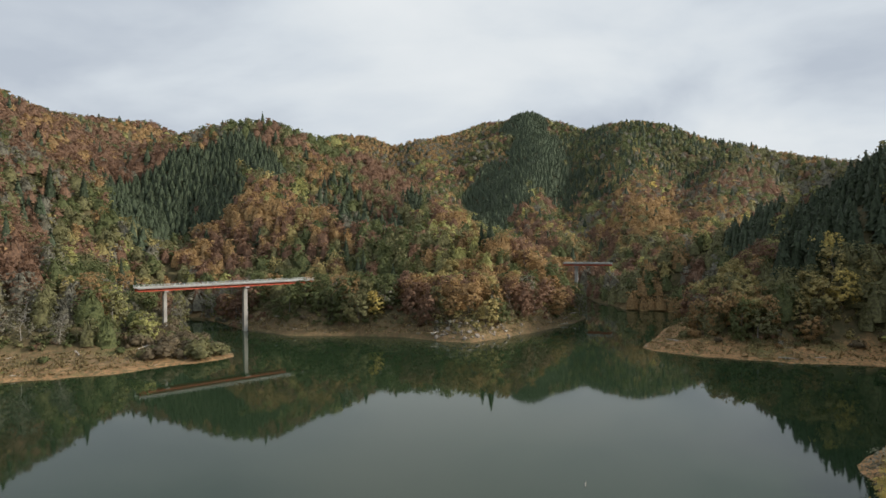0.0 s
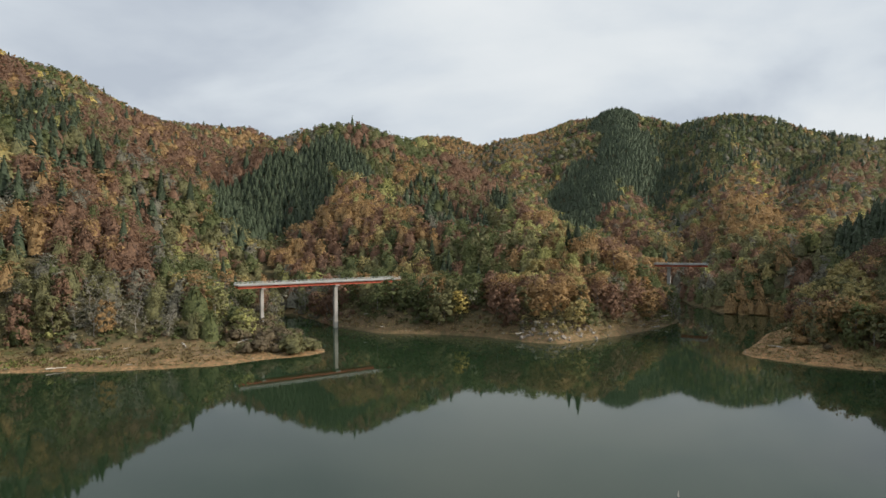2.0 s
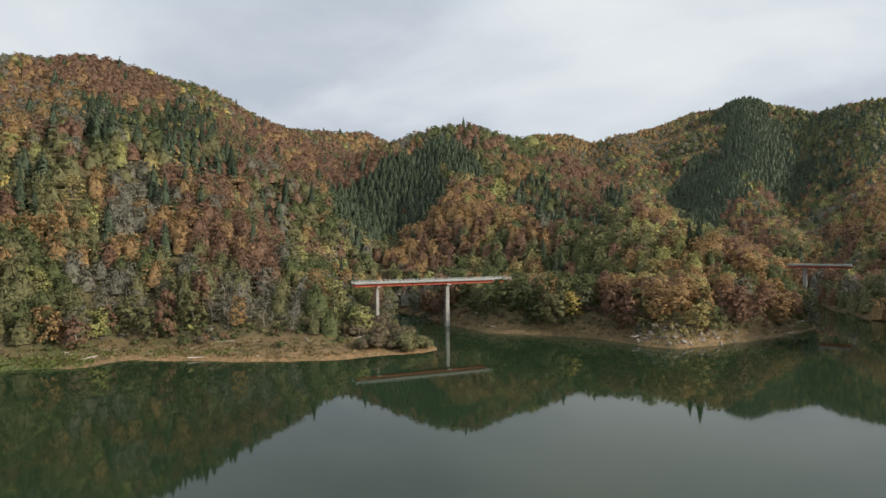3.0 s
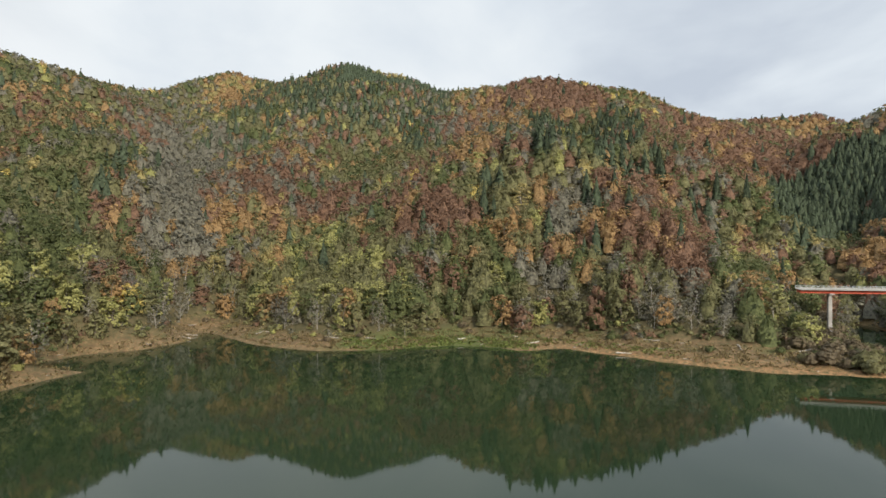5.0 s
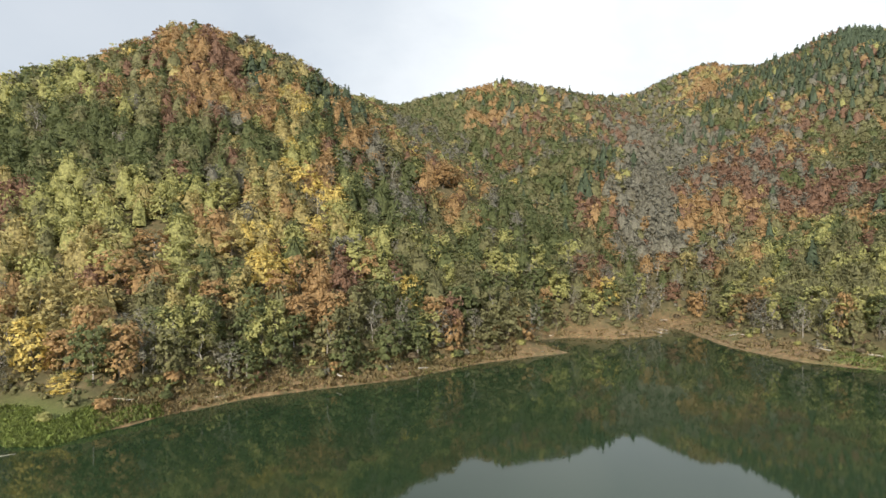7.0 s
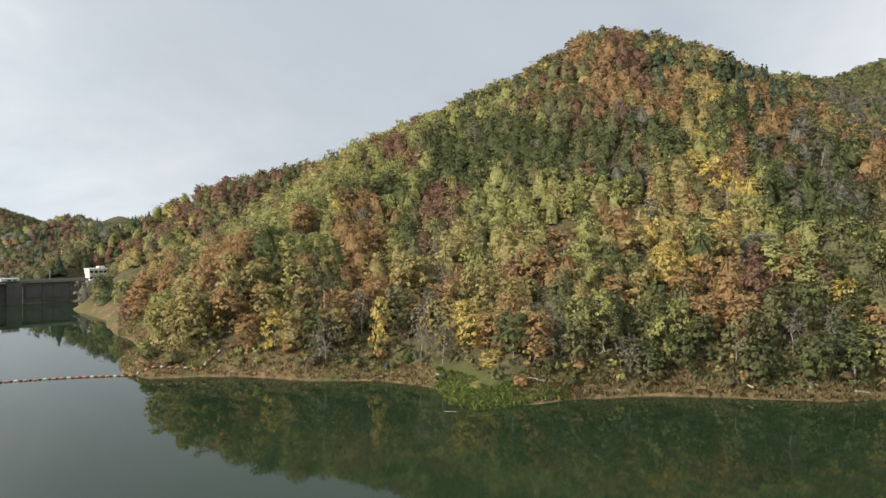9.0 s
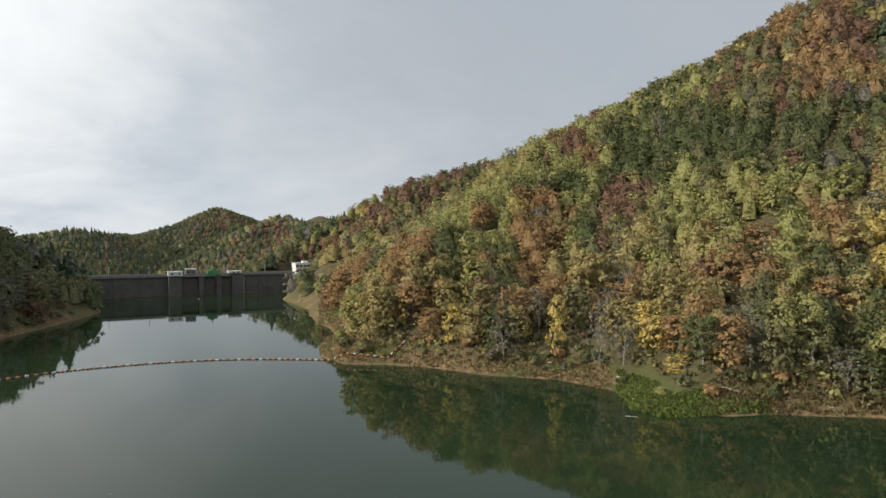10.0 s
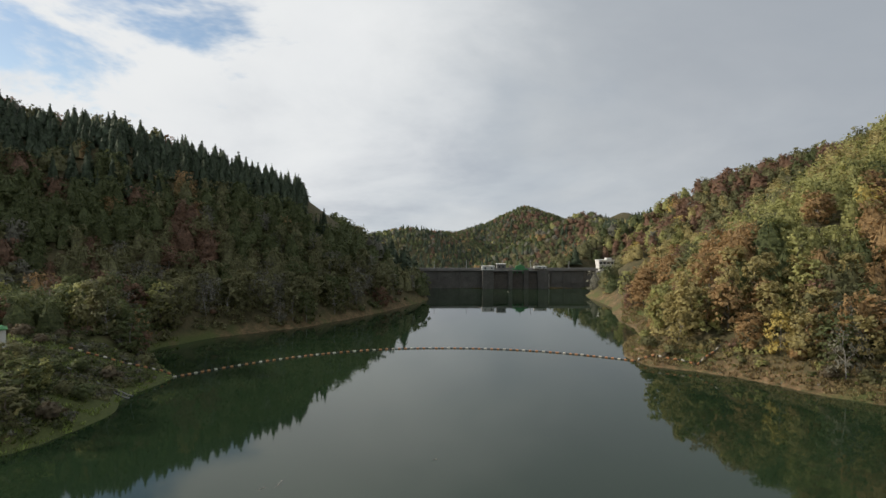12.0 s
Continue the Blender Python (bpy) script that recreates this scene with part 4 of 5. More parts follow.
CEDARS += [(72.1, 960, 231, 50, 0.25), (67.3, 771, 124, 53, 0.3), (211.5, 372, 21, 35, 0.97), (205.5, 364, 21, 22, 0.97), (200.2, 356, 21, 21, 0.97), (195.5, 356, 16, 17, 0.97), (191.0, 350, 18, 13, 0.95), (214.0, 368, 29, 16, 0.97), (206.8, 338, 12, 41, 0.6), (183.8, 789, 442, 34, 0.6), (179.1, 1170, 42, 61, 0.6), (175.9, 1470, 31, 38, 0.6)]
# broad groves at 168-181 also darken valley hills that lie in shade
CEDARS += [(162.7, 1237, 790, 37, 0.85), (173.3, 885, 26, 46, 0.6), (180.6, 1150, 136, 110, 0.55), (174.3, 1405, 68, 85, 0.4), (168.1, 686, 224, 35, 0.4), (198, 372, 32, 34, 0.97), (194, 372, 30, 32, 0.97), (191, 376, 26, 22, 0.95)]


def grove_share(x, y):
    share = np.zeros(x.shape)
    edge = 0.25 * value_noise(x, y, 30, 21)
    for b, r, deep, across, s in CEDARS:
        a = math.radians(b)
        ox, oy = -math.sin(a), math.cos(a)
        u, v = (x - ox * r) * ox + (y - oy * r) * oy, -(x - ox * r) * oy + (y - oy * r) * ox
        share = np.maximum(share, s * (np.hypot(u / deep, v / across) + edge < 1))
    return share


def cedar_share(x, y):
    out = shore_distance(x, y)
    share = np.maximum(grove_share(x, y), np.where((out > 45) & (bearing(x, y) < 95), 0.025, 0.0))
    return share * np.where((bearing(x, y) < -16) & (out < 42), 0.06, 1.0)


def species_at(x, y):
    az = bearing(x, y)
    w = np.stack([np.interp(az, MIX_AT, MIX[:, k]) for k in range(8)], -1)
    for k in range(8):
        w[..., k] *= np.exp(1.7 * value_noise(x, y, 30, 40 + k) + 1.5 * value_noise(x, y, 85, 60 + k))
    low = np.clip(1 - shore_distance(x, y) / 50, 0, 1) * ((az > 19) & (az < 92))
    alder = np.array([0.11, 0.30, 0.22, 0.005, 0.03, 0.03, 0.28, 0.02])
    w /= w.sum(-1, keepdims=True)
    w = w * (1 - 0.9 * low[..., None]) + 0.9 * low[..., None] * alder
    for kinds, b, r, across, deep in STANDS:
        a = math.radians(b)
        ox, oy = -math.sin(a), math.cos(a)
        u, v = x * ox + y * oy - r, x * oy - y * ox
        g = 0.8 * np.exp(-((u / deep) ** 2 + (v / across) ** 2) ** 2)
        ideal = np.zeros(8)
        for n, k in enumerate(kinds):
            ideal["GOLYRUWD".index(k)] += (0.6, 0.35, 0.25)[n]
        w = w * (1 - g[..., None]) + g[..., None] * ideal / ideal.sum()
    pick = (rng.uniform(size=x.shape)[..., None] > np.cumsum(w, -1)).sum(-1)
    pick = np.minimum(pick, 7)
    return np.where(rng.uniform(size=x.shape) < cedar_share(x, y), CEDAR, pick)


# how far one sees from over the lake, to leave the unseen slopes thinner
sight_az, sight_r = np.arange(-60, 300, 0.5), np.concatenate([np.arange(60, 700, 5.0), np.arange(700, 1960, 12.0)])
sa_grid, sr_grid = np.meshgrid(np.radians(sight_az), sight_r, indexing="ij")
sz, _, _ = land(-np.sin(sa_grid) * sr_grid, np.cos(sa_grid) * sr_grid)
sight = np.maximum.accumulate((sz + 6 - EYE) / sr_grid, axis=1)


def seen_from_lake(x, y, z):
    r = np.hypot(x, y)
    i = np.clip(((bearing(x, y) + 60) / 0.5).astype(int), 0, len(sight_az) - 1)
    j = np.clip(np.searchsorted(sight_r, r) - 3, 0, len(sight_r) - 1)
    return (z + 13 - EYE) / r >= sight[i, j]


def scatter(spacing, r0, r1, seed, only=None):
    """Jittered places in the woods between two distances from the lake's middle."""
    g = np.random.default_rng(seed)
    n = int(2 * r1 / spacing)
    x, y = np.meshgrid(np.linspace(-r1, r1, n), np.linspace(-r1, r1, n))
    x, y = (x + g.uniform(-0.48, 0.48, x.shape) * spacing).ravel(), (y + g.uniform(-0.48, 0.48, y.shape) * spacing).ravel()
    r, az = np.hypot(x, y), bearing(x, y)
    keep = (r >= r0) & (r < r1) & (((az > -39) & (az < 220)) | (g.uniform(size=r.shape) < 0.1))
    if only is not None:
        keep &= only(x, y)
    x, y = x[keep], y[keep]
    z, d, bare = land(x, y)
    az = bearing(x, y)
    mound = (az > 202.5) & (az < 222) & (np.hypot(x, y) < 199)
    keep = (d > 0) & (bare < 0.6) & (z > -45) & ~mound & ~((az > 163.6) & (az < 166.4) & (np.hypot(x, y) > 405) & (np.hypot(x, y) < 452)) & ~((y < DAM_Y + 20) & (y > DAM_Y - 14) & (x > -131) & (x < 25))
    x, y, z, d = x[keep], y[keep], z[keep], d[keep]
    az = bearing(x, y)
    keep = seen_from_lake(x, y, z) | (g.uniform(size=x.shape) < 0.06)
    x, y, z, d = x[keep], y[keep], z[keep], d[keep]
    return x, y, z, d, species_at(x, y)


def planted(protos, x, y, z, scale, turn, which):
    """Corners and normals of many trees, each a turned and scaled prototype."""
    out = np.empty((2, len(x), protos[0][0].shape[0], 3), dtype=np.float32)
    for k, (p, q) in enumerate(protos):
        m = which == k
        c, s = np.cos(turn[m])[:, None], np.sin(turn[m])[:, None]
        sc = scale[m]
        out[0, m, :, 0] = (p[:, 0] * c - p[:, 1] * s) * sc[:, :1] + x[m][:, None]
        out[0, m, :, 1] = (p[:, 0] * s + p[:, 1] * c) * sc[:, :1] + y[m][:, None]
        out[0, m, :, 2] = p[:, 2] * sc[:, 1:2] + z[m][:, None]
        out[1, m, :, 0] = q[:, 0] * c - q[:, 1] * s
        out[1, m, :, 1] = q[:, 0] * s + q[:, 1] * c
        out[1, m, :, 2] = q[:, 2]
    return out.reshape(2, -1, 3)


def wood(name, label, x, y, z, kind_of, broad, cedar, size):
    """One mesh of many trees, its materials by species."""
    points, index, tones = [], [], []
    n = len(x)
    grown = np.clip(np.exp(rng.normal(0, 0.2, n)), 0.6, 1.25)
    scale = np.stack([grown * rng.uniform(0.85, 1.15, n), grown ** 0.7 * rng.uniform(0.85, 1.12, n)], 1) * size
    turn = rng.uniform(0, 2 * math.pi, n)
    for protos, m in ((broad, kind_of != CEDAR), (cedar, kind_of == CEDAR)):
        which = rng.integers(0, len(protos), m.sum())
        points.append(planted(protos, x[m], y[m], z[m] - 0.5, scale[m], turn[m], which))
        index.append(np.repeat(kind_of[m], protos[0][0].shape[0] // 3))
        tones.append(np.repeat(rng.uniform(0, 1, m.sum()), protos[0][0].shape[0]))
    points = np.concatenate(points, axis=1)
    me = mesh_of(name, points[0], np.arange(points.shape[1]).reshape(-1, 3), LEAF, np.concatenate(index), True, points[1])
    tone_layer(me, np.concatenate(tones))
    return tagged(new(name, me), label, "woods", kind="stuff")


NEAR, MIDDLE, FAR, END = 345.0, 640.0, 1080.0, 1900.0


def in_vale(x, y):
    return (bearing(x, y) > 158) & (bearing(x, y) < 192)


def without_groves(x, y, z, d, s):
    """Leaves out the close cedar plantations, which are planted apart."""
    m = grove_share(x, y) < 0.8
    return x[m], y[m], z[m], d[m], s[m]


end_x, end_y, end_z, end_d, end_s = without_groves(*scatter(10.4, FAR, END, 11))
end_v = in_vale(end_x, end_y)
wood("far_woods", "distant autumn woods of broadleaf and cedar on the ridges", end_x[~end_v], end_y[~end_v], end_z[~end_v], end_s[~end_v],
     [clumped_leaves(20, 1.9, 7, 9.5, 5.8, 0.0, 0.78, 6) for _ in range(6)], [cedar_leaves(12, 2.7, 14.0, 4.2, 6) for _ in range(4)], 1.0)
vale_x, vale_y, vale_z, vale_d, vale_s = scatter(8.0, MIDDLE, END, 16, in_vale)
vale = in_vale(vale_x, vale_y)
wood("valley_woods", "distant wooded hills of the valley behind the dam", vale_x[vale], vale_y[vale], vale_z[vale], vale_s[vale],
     [clumped_leaves(18, 1.7, 7, 9.5, 5.6, 0.0, 0.78, 6) for _ in range(6)], [cedar_leaves(12, 2.3, 13.0, 3.6, 6) for _ in range(4)], 0.78)
far_x, far_y, far_z, far_d, far_s = without_groves(*scatter(8.6, MIDDLE, FAR, 14))
far_v = in_vale(far_x, far_y)
wood("upper_woods", "autumn woods on the upper slopes in rust, olive and orange", far_x[~far_v], far_y[~far_v], far_z[~far_v], far_s[~far_v],
     [clumped_leaves(36, 1.4, 10, 10.0, 5.4, 0.0, 0.72, 6) for _ in range(8)], [cedar_leaves(28, 2.3, 15.0, 4.2, 7) for _ in range(5)], 1.0)
mid_x, mid_y, mid_z, mid_d, mid_s = without_groves(*scatter(6.9, NEAR, MIDDLE, 12))
wood("hillside_woods", "mixed autumn woods in rust, orange, olive and dark cedar green", mid_x, mid_y, mid_z, mid_s,
     [clumped_leaves(82, 0.98, 15, 10.5, 5.2, 0.0, 0.66, 6) for _ in range(10)], [cedar_leaves(70, 1.7, 15.0, 4.4, 8) for _ in range(5)], 1.0)


def cedar_groves(spacing, r0, r1, seed):
    x, y, z, d, s = scatter(spacing, r0, r1, seed, lambda px, py: (grove_share(px, py) >= 0.8) & ~in_vale(px, py))
    return x, y, z, np.full(len(x), CEDAR)


wood("cedar_plantation", "close dark green cedar plantation on the hillside", *cedar_groves(5.2, NEAR, MIDDLE, 15),
     [broadleaf_leaves(8, 1.0, 5)], [cedar_leaves(46, 1.35, 12.0, 3.7, 8) for _ in range(5)], 1.0)
wood("far_cedar_plantation", "distant dark green cedar plantation on the ridge", *cedar_groves(6.6, MIDDLE, END, 18),
     [broadleaf_leaves(8, 1.0, 5)], [cedar_leaves(14, 2.0, 12.0, 4.4, 6) for _ in range(5)], 1.0)
near_x, near_y, near_z, near_d, near_s = scatter(6.5, 60.0, NEAR, 13)
# well-marked single trees: kind, bearing, distance, breadth and height
HEROES = []
HEROES.append([(3, 83.7, 288, 1.00, 0.95), (6, 81.2, 306, 0.90, 1.25), (6, 79.9, 317, 0.90, 1.20), (1, 60.3, 250, 0.95, 0.62), (1, 44.0, 260, 0.90, 1.00), (1, 40.4, 256, 1.15, 1.10), (1, 45.7, 270, 1.10, 0.95), (6, 37.7, 251, 0.80, 1.05), (6, 34.6, 251, 1.00, 0.95), (6, 32.1, 246, 0.70, 0.75), (6, 66.2, 539, 0.80, 1.00), (5, 37.5, 359, 1.35, 1.00), (5, 35.4, 374, 1.30, 0.95), (5, 40.0, 365, 1.20, 0.90), (5, 34.1, 359, 1.30, 0.90), (5, 42.1, 350, 1.10, 0.90), (4, 36.9, 414, 1.40, 0.80), (4, 98.7, 323, 1.60, 1.00)])
HEROES.append([(4, 50.9, 310, 1.20, 1.00), (7, 49.4, 336, 1.20, 0.90), (8, 52.8, 328, 1.10, 1.25), (8, 51.9, 323, 0.90, 1.00), (8, 42.3, 382, 1.10, 1.10), (8, 40.4, 396, 1.10, 1.25), (8, 37.2, 426, 1.30, 1.20), (8, 32.6, 437, 1.10, 1.20), (8, 49.4, 425, 1.00, 1.00), (8, 48.1, 407, 1.20, 1.30), (8, 46.9, 424, 1.00, 1.00), (8, 45.0, 406, 1.00, 1.10), (8, 41.7, 442, 1.20, 1.30), (8, 39.6, 443, 1.10, 1.20), (8, 43.0, 446, 1.10, 1.20), (8, 47.0, 377, 0.90, 0.90), (8, 85.3, 444, 0.80, 1.00), (8, 95.9, 468, 0.80, 1.00)])
HEROES.append([(8, 84.2, 408, 1.00, 1.00), (3, 111.3, 262, 1.20, 1.05), (3, 112.7, 274, 1.00, 0.70), (2, 118.5, 250, 1.10, 1.00), (3, 115.0, 208, 1.15, 1.05), (7, 117.7, 220, 1.20, 0.90), (4, 126.9, 215, 1.35, 0.95), (4, 123.9, 226, 1.30, 0.80), (7, 110.3, 221, 1.20, 1.00), (5, 103.3, 222, 0.90, 0.80), (3, 141.1, 184, 0.60, 1.25), (4, 145.7, 190, 0.70, 1.20), (3, 132.5, 179, 1.00, 1.00), (7, 134.2, 184, 0.90, 0.90), (6, 137.1, 176, 0.80, 1.35), (6, 135.1, 174, 0.80, 1.20), (6, 124.9, 167, 1.00, 1.15), (6, 99.2, 203, 0.90, 1.10)])
HEROES.append([(6, 95.8, 215, 0.80, 0.90), (0, 104.0, 186, 1.10, 1.00), (4, 147.9, 246, 1.20, 0.80), (4, 141.5, 239, 1.10, 0.85), (7, 137.3, 209, 1.20, 1.10), (2, 123.4, 245, 0.90, 0.90), (6, 132.2, 320, 1.00, 1.10), (6, 110.3, 252, 0.90, 0.90), (4, 98.2, 330, 1.50, 0.90), (6, 103.5, 305, 1.40, 1.00), (3, 130.4, 167, 0.80, 0.35), (1, 120.3, 172, 1.10, 0.80), (4, 111.9, 208, 0.80, 1.00), (0, 83.6, 287, 1.00, 0.90), (1, 88.2, 268, 0.90, 1.00), (4, 154.8, 245, 1.20, 1.30), (7, 156.5, 239, 1.00, 1.00), (4, 148.0, 245, 0.90, 0.90)])
HEROES.append([(4, 161.2, 287, 1.10, 0.95), (5, 162.2, 304, 0.80, 0.90), (3, 150.4, 192, 0.70, 0.90), (4, 152.8, 198, 0.90, 0.70), (2, 156.0, 203, 0.90, 1.00), (6, 145.9, 182, 1.00, 1.20), (6, 142.6, 190, 0.80, 1.20), (1, 139.3, 191, 1.10, 1.10), (3, -31.1, 600, 0.90, 1.00), (3, 6.3, 272, 0.80, 0.80), (8, 9.0, 352, 0.90, 0.95), (8, 7.4, 334, 0.90, 1.00), (8, -4.4, 335, 1.10, 1.20), (8, -3.6, 336, 0.90, 1.00), (8, 27.7, 311, 0.90, 1.10), (4, -2.4, 257, 1.20, 1.00), (7, -0.8, 312, 1.10, 1.10), (4, -7.6, 328, 1.10, 1.00)])
HEROES.append([(5, -11.2, 314, 1.00, 0.90), (0, 12.7, 287, 1.30, 0.90), (2, 31.9, 316, 1.20, 0.80), (6, 28.7, 293, 1.20, 1.15), (6, 34.3, 262, 0.90, 0.80), (6, 31.9, 252, 0.90, 0.60), (5, 16.1, 384, 1.20, 0.80), (7, -25.0, 280, 0.90, 0.70), (3, -33.0, 266, 1.20, 1.10), (6, 24.7, 426, 0.90, 0.90), (6, 26.3, 281, 0.90, 0.80), (6, 27.3, 282, 1.00, 1.00), (1, 28.4, 258, 0.90, 0.90), (6, 25.4, 290, 0.70, 0.55), (1, 24.1, 284, 0.70, 0.45), (8, 26.7, 306, 0.80, 0.90), (6, 23.2, 290, 0.60, 0.40), (2, 213.2, 156, 0.80, 0.50)])
HEROES.append([(0, 214.0, 152, 0.90, 0.55), (1, 214.9, 144, 0.90, 0.50), (1, 214.7, 166, 0.80, 0.50), (0, 212.1, 168, 0.60, 0.30), (8, 32.6, 428, 1.10, 1.30), (8, 30.3, 436, 1.10, 1.30), (3, -37.0, 110, 0.70, 0.62), (6, -36.2, 119, 0.80, 0.55), (3, -36.4, 103, 0.60, 0.55), (1, -37.6, 98, 0.80, 0.60), (2, -38.4, 108, 0.90, 0.60)])
bridge_a, bridge_b = (-126.0, 248.0), (-64.0, 302.0)
clear = np.ones(len(near_x), bool)
for lot in HEROES:
    for k, b, r, wide, tall in lot:
        if k == CEDAR:
            continue
        ox, oy = -math.sin(radians(b)), math.cos(radians(b))
        along, across = near_x * ox + near_y * oy - r, near_x * oy - near_y * ox
        clear &= ~((along > -13) & (along < 4) & (np.abs(across) < 4.2 * wide))
bx, by = bridge_b[0] - bridge_a[0], bridge_b[1] - bridge_a[1]
bt = np.clip(((near_x - bridge_a[0]) * bx + (near_y - bridge_a[1]) * by) / (bx * bx + by * by), 0, 0.97)
clear &= np.hypot(near_x - bridge_a[0] - bt * bx, near_y - bridge_a[1] - bt * by) > 10
near_x, near_y, near_z, near_d, near_s = (q[clear] for q in (near_x, near_y, near_z, near_d, near_s))
front = (near_d < 44) & seen_from_lake(near_x, near_y, near_z) & (bearing(near_x, near_y) < 217)
rest = ~front
wood("slope_woods", "thick autumn woods on the slopes over the shore", near_x[rest], near_y[rest], near_z[rest], near_s[rest],
     [clumped_leaves(250, 0.64, 30, 11.5, 5.2, 0.0, 0.6, 7) for _ in range(10)], [cedar_leaves(140, 1.2, 16.0, 3.6, 10) for _ in range(5)], 1.0)

# single trees along the shore
TREE_WORDS = {0: ("oak_tree", "green broadleaf tree with dense foliage on the bank", "tree"),
              1: ("beech_tree", "olive green broadleaf tree thinning in autumn", "tree"),
              2: ("birch_tree", "yellow-green broadleaf tree with light foliage", "tree"),
              3: ("ginkgo_tree", "bright yellow autumn tree on the shore", "tree"),
              4: ("maple_tree", "orange autumn maple with layered crown", "tree"),
              5: ("cherry_tree", "rust red autumn tree with spreading crown", "tree"),
              6: ("alder_tree", "grey-brown half bare tree with thin twigs", "tree"),
              7: ("chestnut_tree", "golden brown autumn tree with full crown", "tree"),
              8: ("cedar_tree", "dark green conical cedar", "tree")}


def tree_kind(k, variants=3):
    """Prototypes of one kind: trunk mesh and crown mesh."""
    made = []
    for v in range(variants):
        if k == CEDAR:
            crown = foliage("crown", cedar_leaves(620, 0.85, 17.0, 3.6, 12), LEAF[k])
            verts, faces = branches(90 + v, 14.0, 0, 0.24)
            bark = BARK
        elif k == 6:
            crown = foliage("crown", airy_leaves(430, 0.38, 70, 12.5, 4.5, 0.10), LEAF[k])
            verts, faces = branches(50 + v, 10.5, 16, 0.17, 4)
            bark = PALE_BARK
        else:
            crown = foliage("crown", airy_leaves(720, 0.58, (70, 90, 60)[v], 13.5, (5.4, 5.0, 4.6)[v], (0.02, 0.08, 0.16)[v]), LEAF[k])
            verts, faces = branches(10 * k + v, 10.5, 10, 0.19, 1)
            bark = BARK if v else PALE_BARK
        made.append((mesh_of("trunk", verts, faces, [bark]), crown))
    return made


PROTOS = {k: tree_kind(k) for k in range(9)}
turner = random.Random(8)


def plant(k, x, y, z, wide=1.0, tall=1.0, label=""):
    name, words, category = TREE_WORDS[k]
    trunk, crown = turner.choice(PROTOS[k])
    m = pose(x, y, z - 0.3, 0, 0, turner.uniform(0, 360)) @ Matrix.Diagonal((wide, wide, tall, 1))
    ob = thing(name, label or words, category, m, group="trees round the lake")
    mesh_part("trunk", trunk, ob)
    mesh_part("crown", crown, ob)
    return ob


for lot in HEROES:
    for k, b, r, wide, tall in lot:
        hx, hy = -math.sin(radians(b)) * r, math.cos(radians(b)) * r
        plant(k, hx, hy, height(hx, hy), wide, tall)

order = np.argsort(near_d[front])
fx, fy, fz, fd, fs = (a[front][order] for a in (near_x, near_y, near_z, near_d, near_s))
single = np.zeros(len(fx), bool)
tally = {k: 0 for k in range(9)}
for i in range(len(fx)):
    k = int(fs[i])
    if tally[k] < 118:
        tally[k] += 1
        single[i] = True
        if fd[i] < 30 and k in (0, 1) and turner.random() < 0.25:
            k = 6
        plant(k, fx[i], fy[i], fz[i], turner.uniform(0.75, 1.2), turner.uniform(0.75, 1.15))
left = ~single
wood("shore_woods", "autumn broadleaf woods standing close behind the shore", fx[left], fy[left], fz[left], fs[left],
     [clumped_leaves(370, 0.55, 36, 12.5, 5.2, 0.02) for _ in range(6)], [cedar_leaves(330, 1.15, 17.0, 3.7, 11) for _ in range(4)], 1.0)

# undergrowth: low bushes under the trees and along the edge of the woods
ux, uy = rng.uniform(-345, 345, 48000), rng.uniform(-345, 345, 48000)
uz, ud, ubare = land(ux, uy)
uaz = bearing(ux, uy)
keep = (ud > 0) & (ubare < 0.75) & (np.hypot(ux, uy) < 345) & (ud < 60) & (uaz < 218) & ~((uaz > 202.5) & (np.hypot(ux, uy) < 196)) & (rng.uniform(size=ux.shape) < np.where(ubare > 0.02, 1.0, np.where(ud < 40, 0.9, 0.5))) & seen_from_lake(ux, uy, uz)
ux, uy, uz = ux[keep], uy[keep], uz[keep]
us = species_at(ux, uy)
us = np.where((us == CEDAR) | (us == 3) | (us == 4), 1, us)
wood("undergrowth", "low mixed bushes filling the edge of the woods", ux, uy, uz, us,
     [broadleaf_leaves(22, 0.55, 4, 2.6, 1.9, 0.0, 1, 5) for _ in range(6)], [cedar_leaves(16, 0.6, 3.0, 1.2, 4)], 1.0)

# low scrub over the mound by the boom
mx, my = rng.uniform(40, 150, 17000), rng.uniform(-230, -90, 17000)
mz, md, _ = land(mx, my)
maz = bearing(mx, my)
keep = (md > 2.5) & (maz > 203.3) & (maz < 218) & (np.hypot(mx, my) < 225) & (np.abs(my + 170 - 12 / 23 * (mx - 72)) > 2.2) & (value_noise(mx, my, 9, 77) > -0.5)
mx, my, mz = mx[keep], my[keep], mz[keep]
wood("scrub", "low dark green scrub covering the mound", mx, my, mz, rng.choice([0, 0, 1, 1, 6], len(mx)),
     [broadleaf_leaves(26, 0.5, 4, 2.4, 1.9, 0.0, 1, 5) for _ in range(5)], [cedar_leaves(16, 0.6, 3.0, 1.2, 4)], 0.62)


# ---- bridges ----
def polar(b, r):
    a = math.radians(b)
    return Vector((-math.sin(a) * r, math.cos(a) * r, 0))


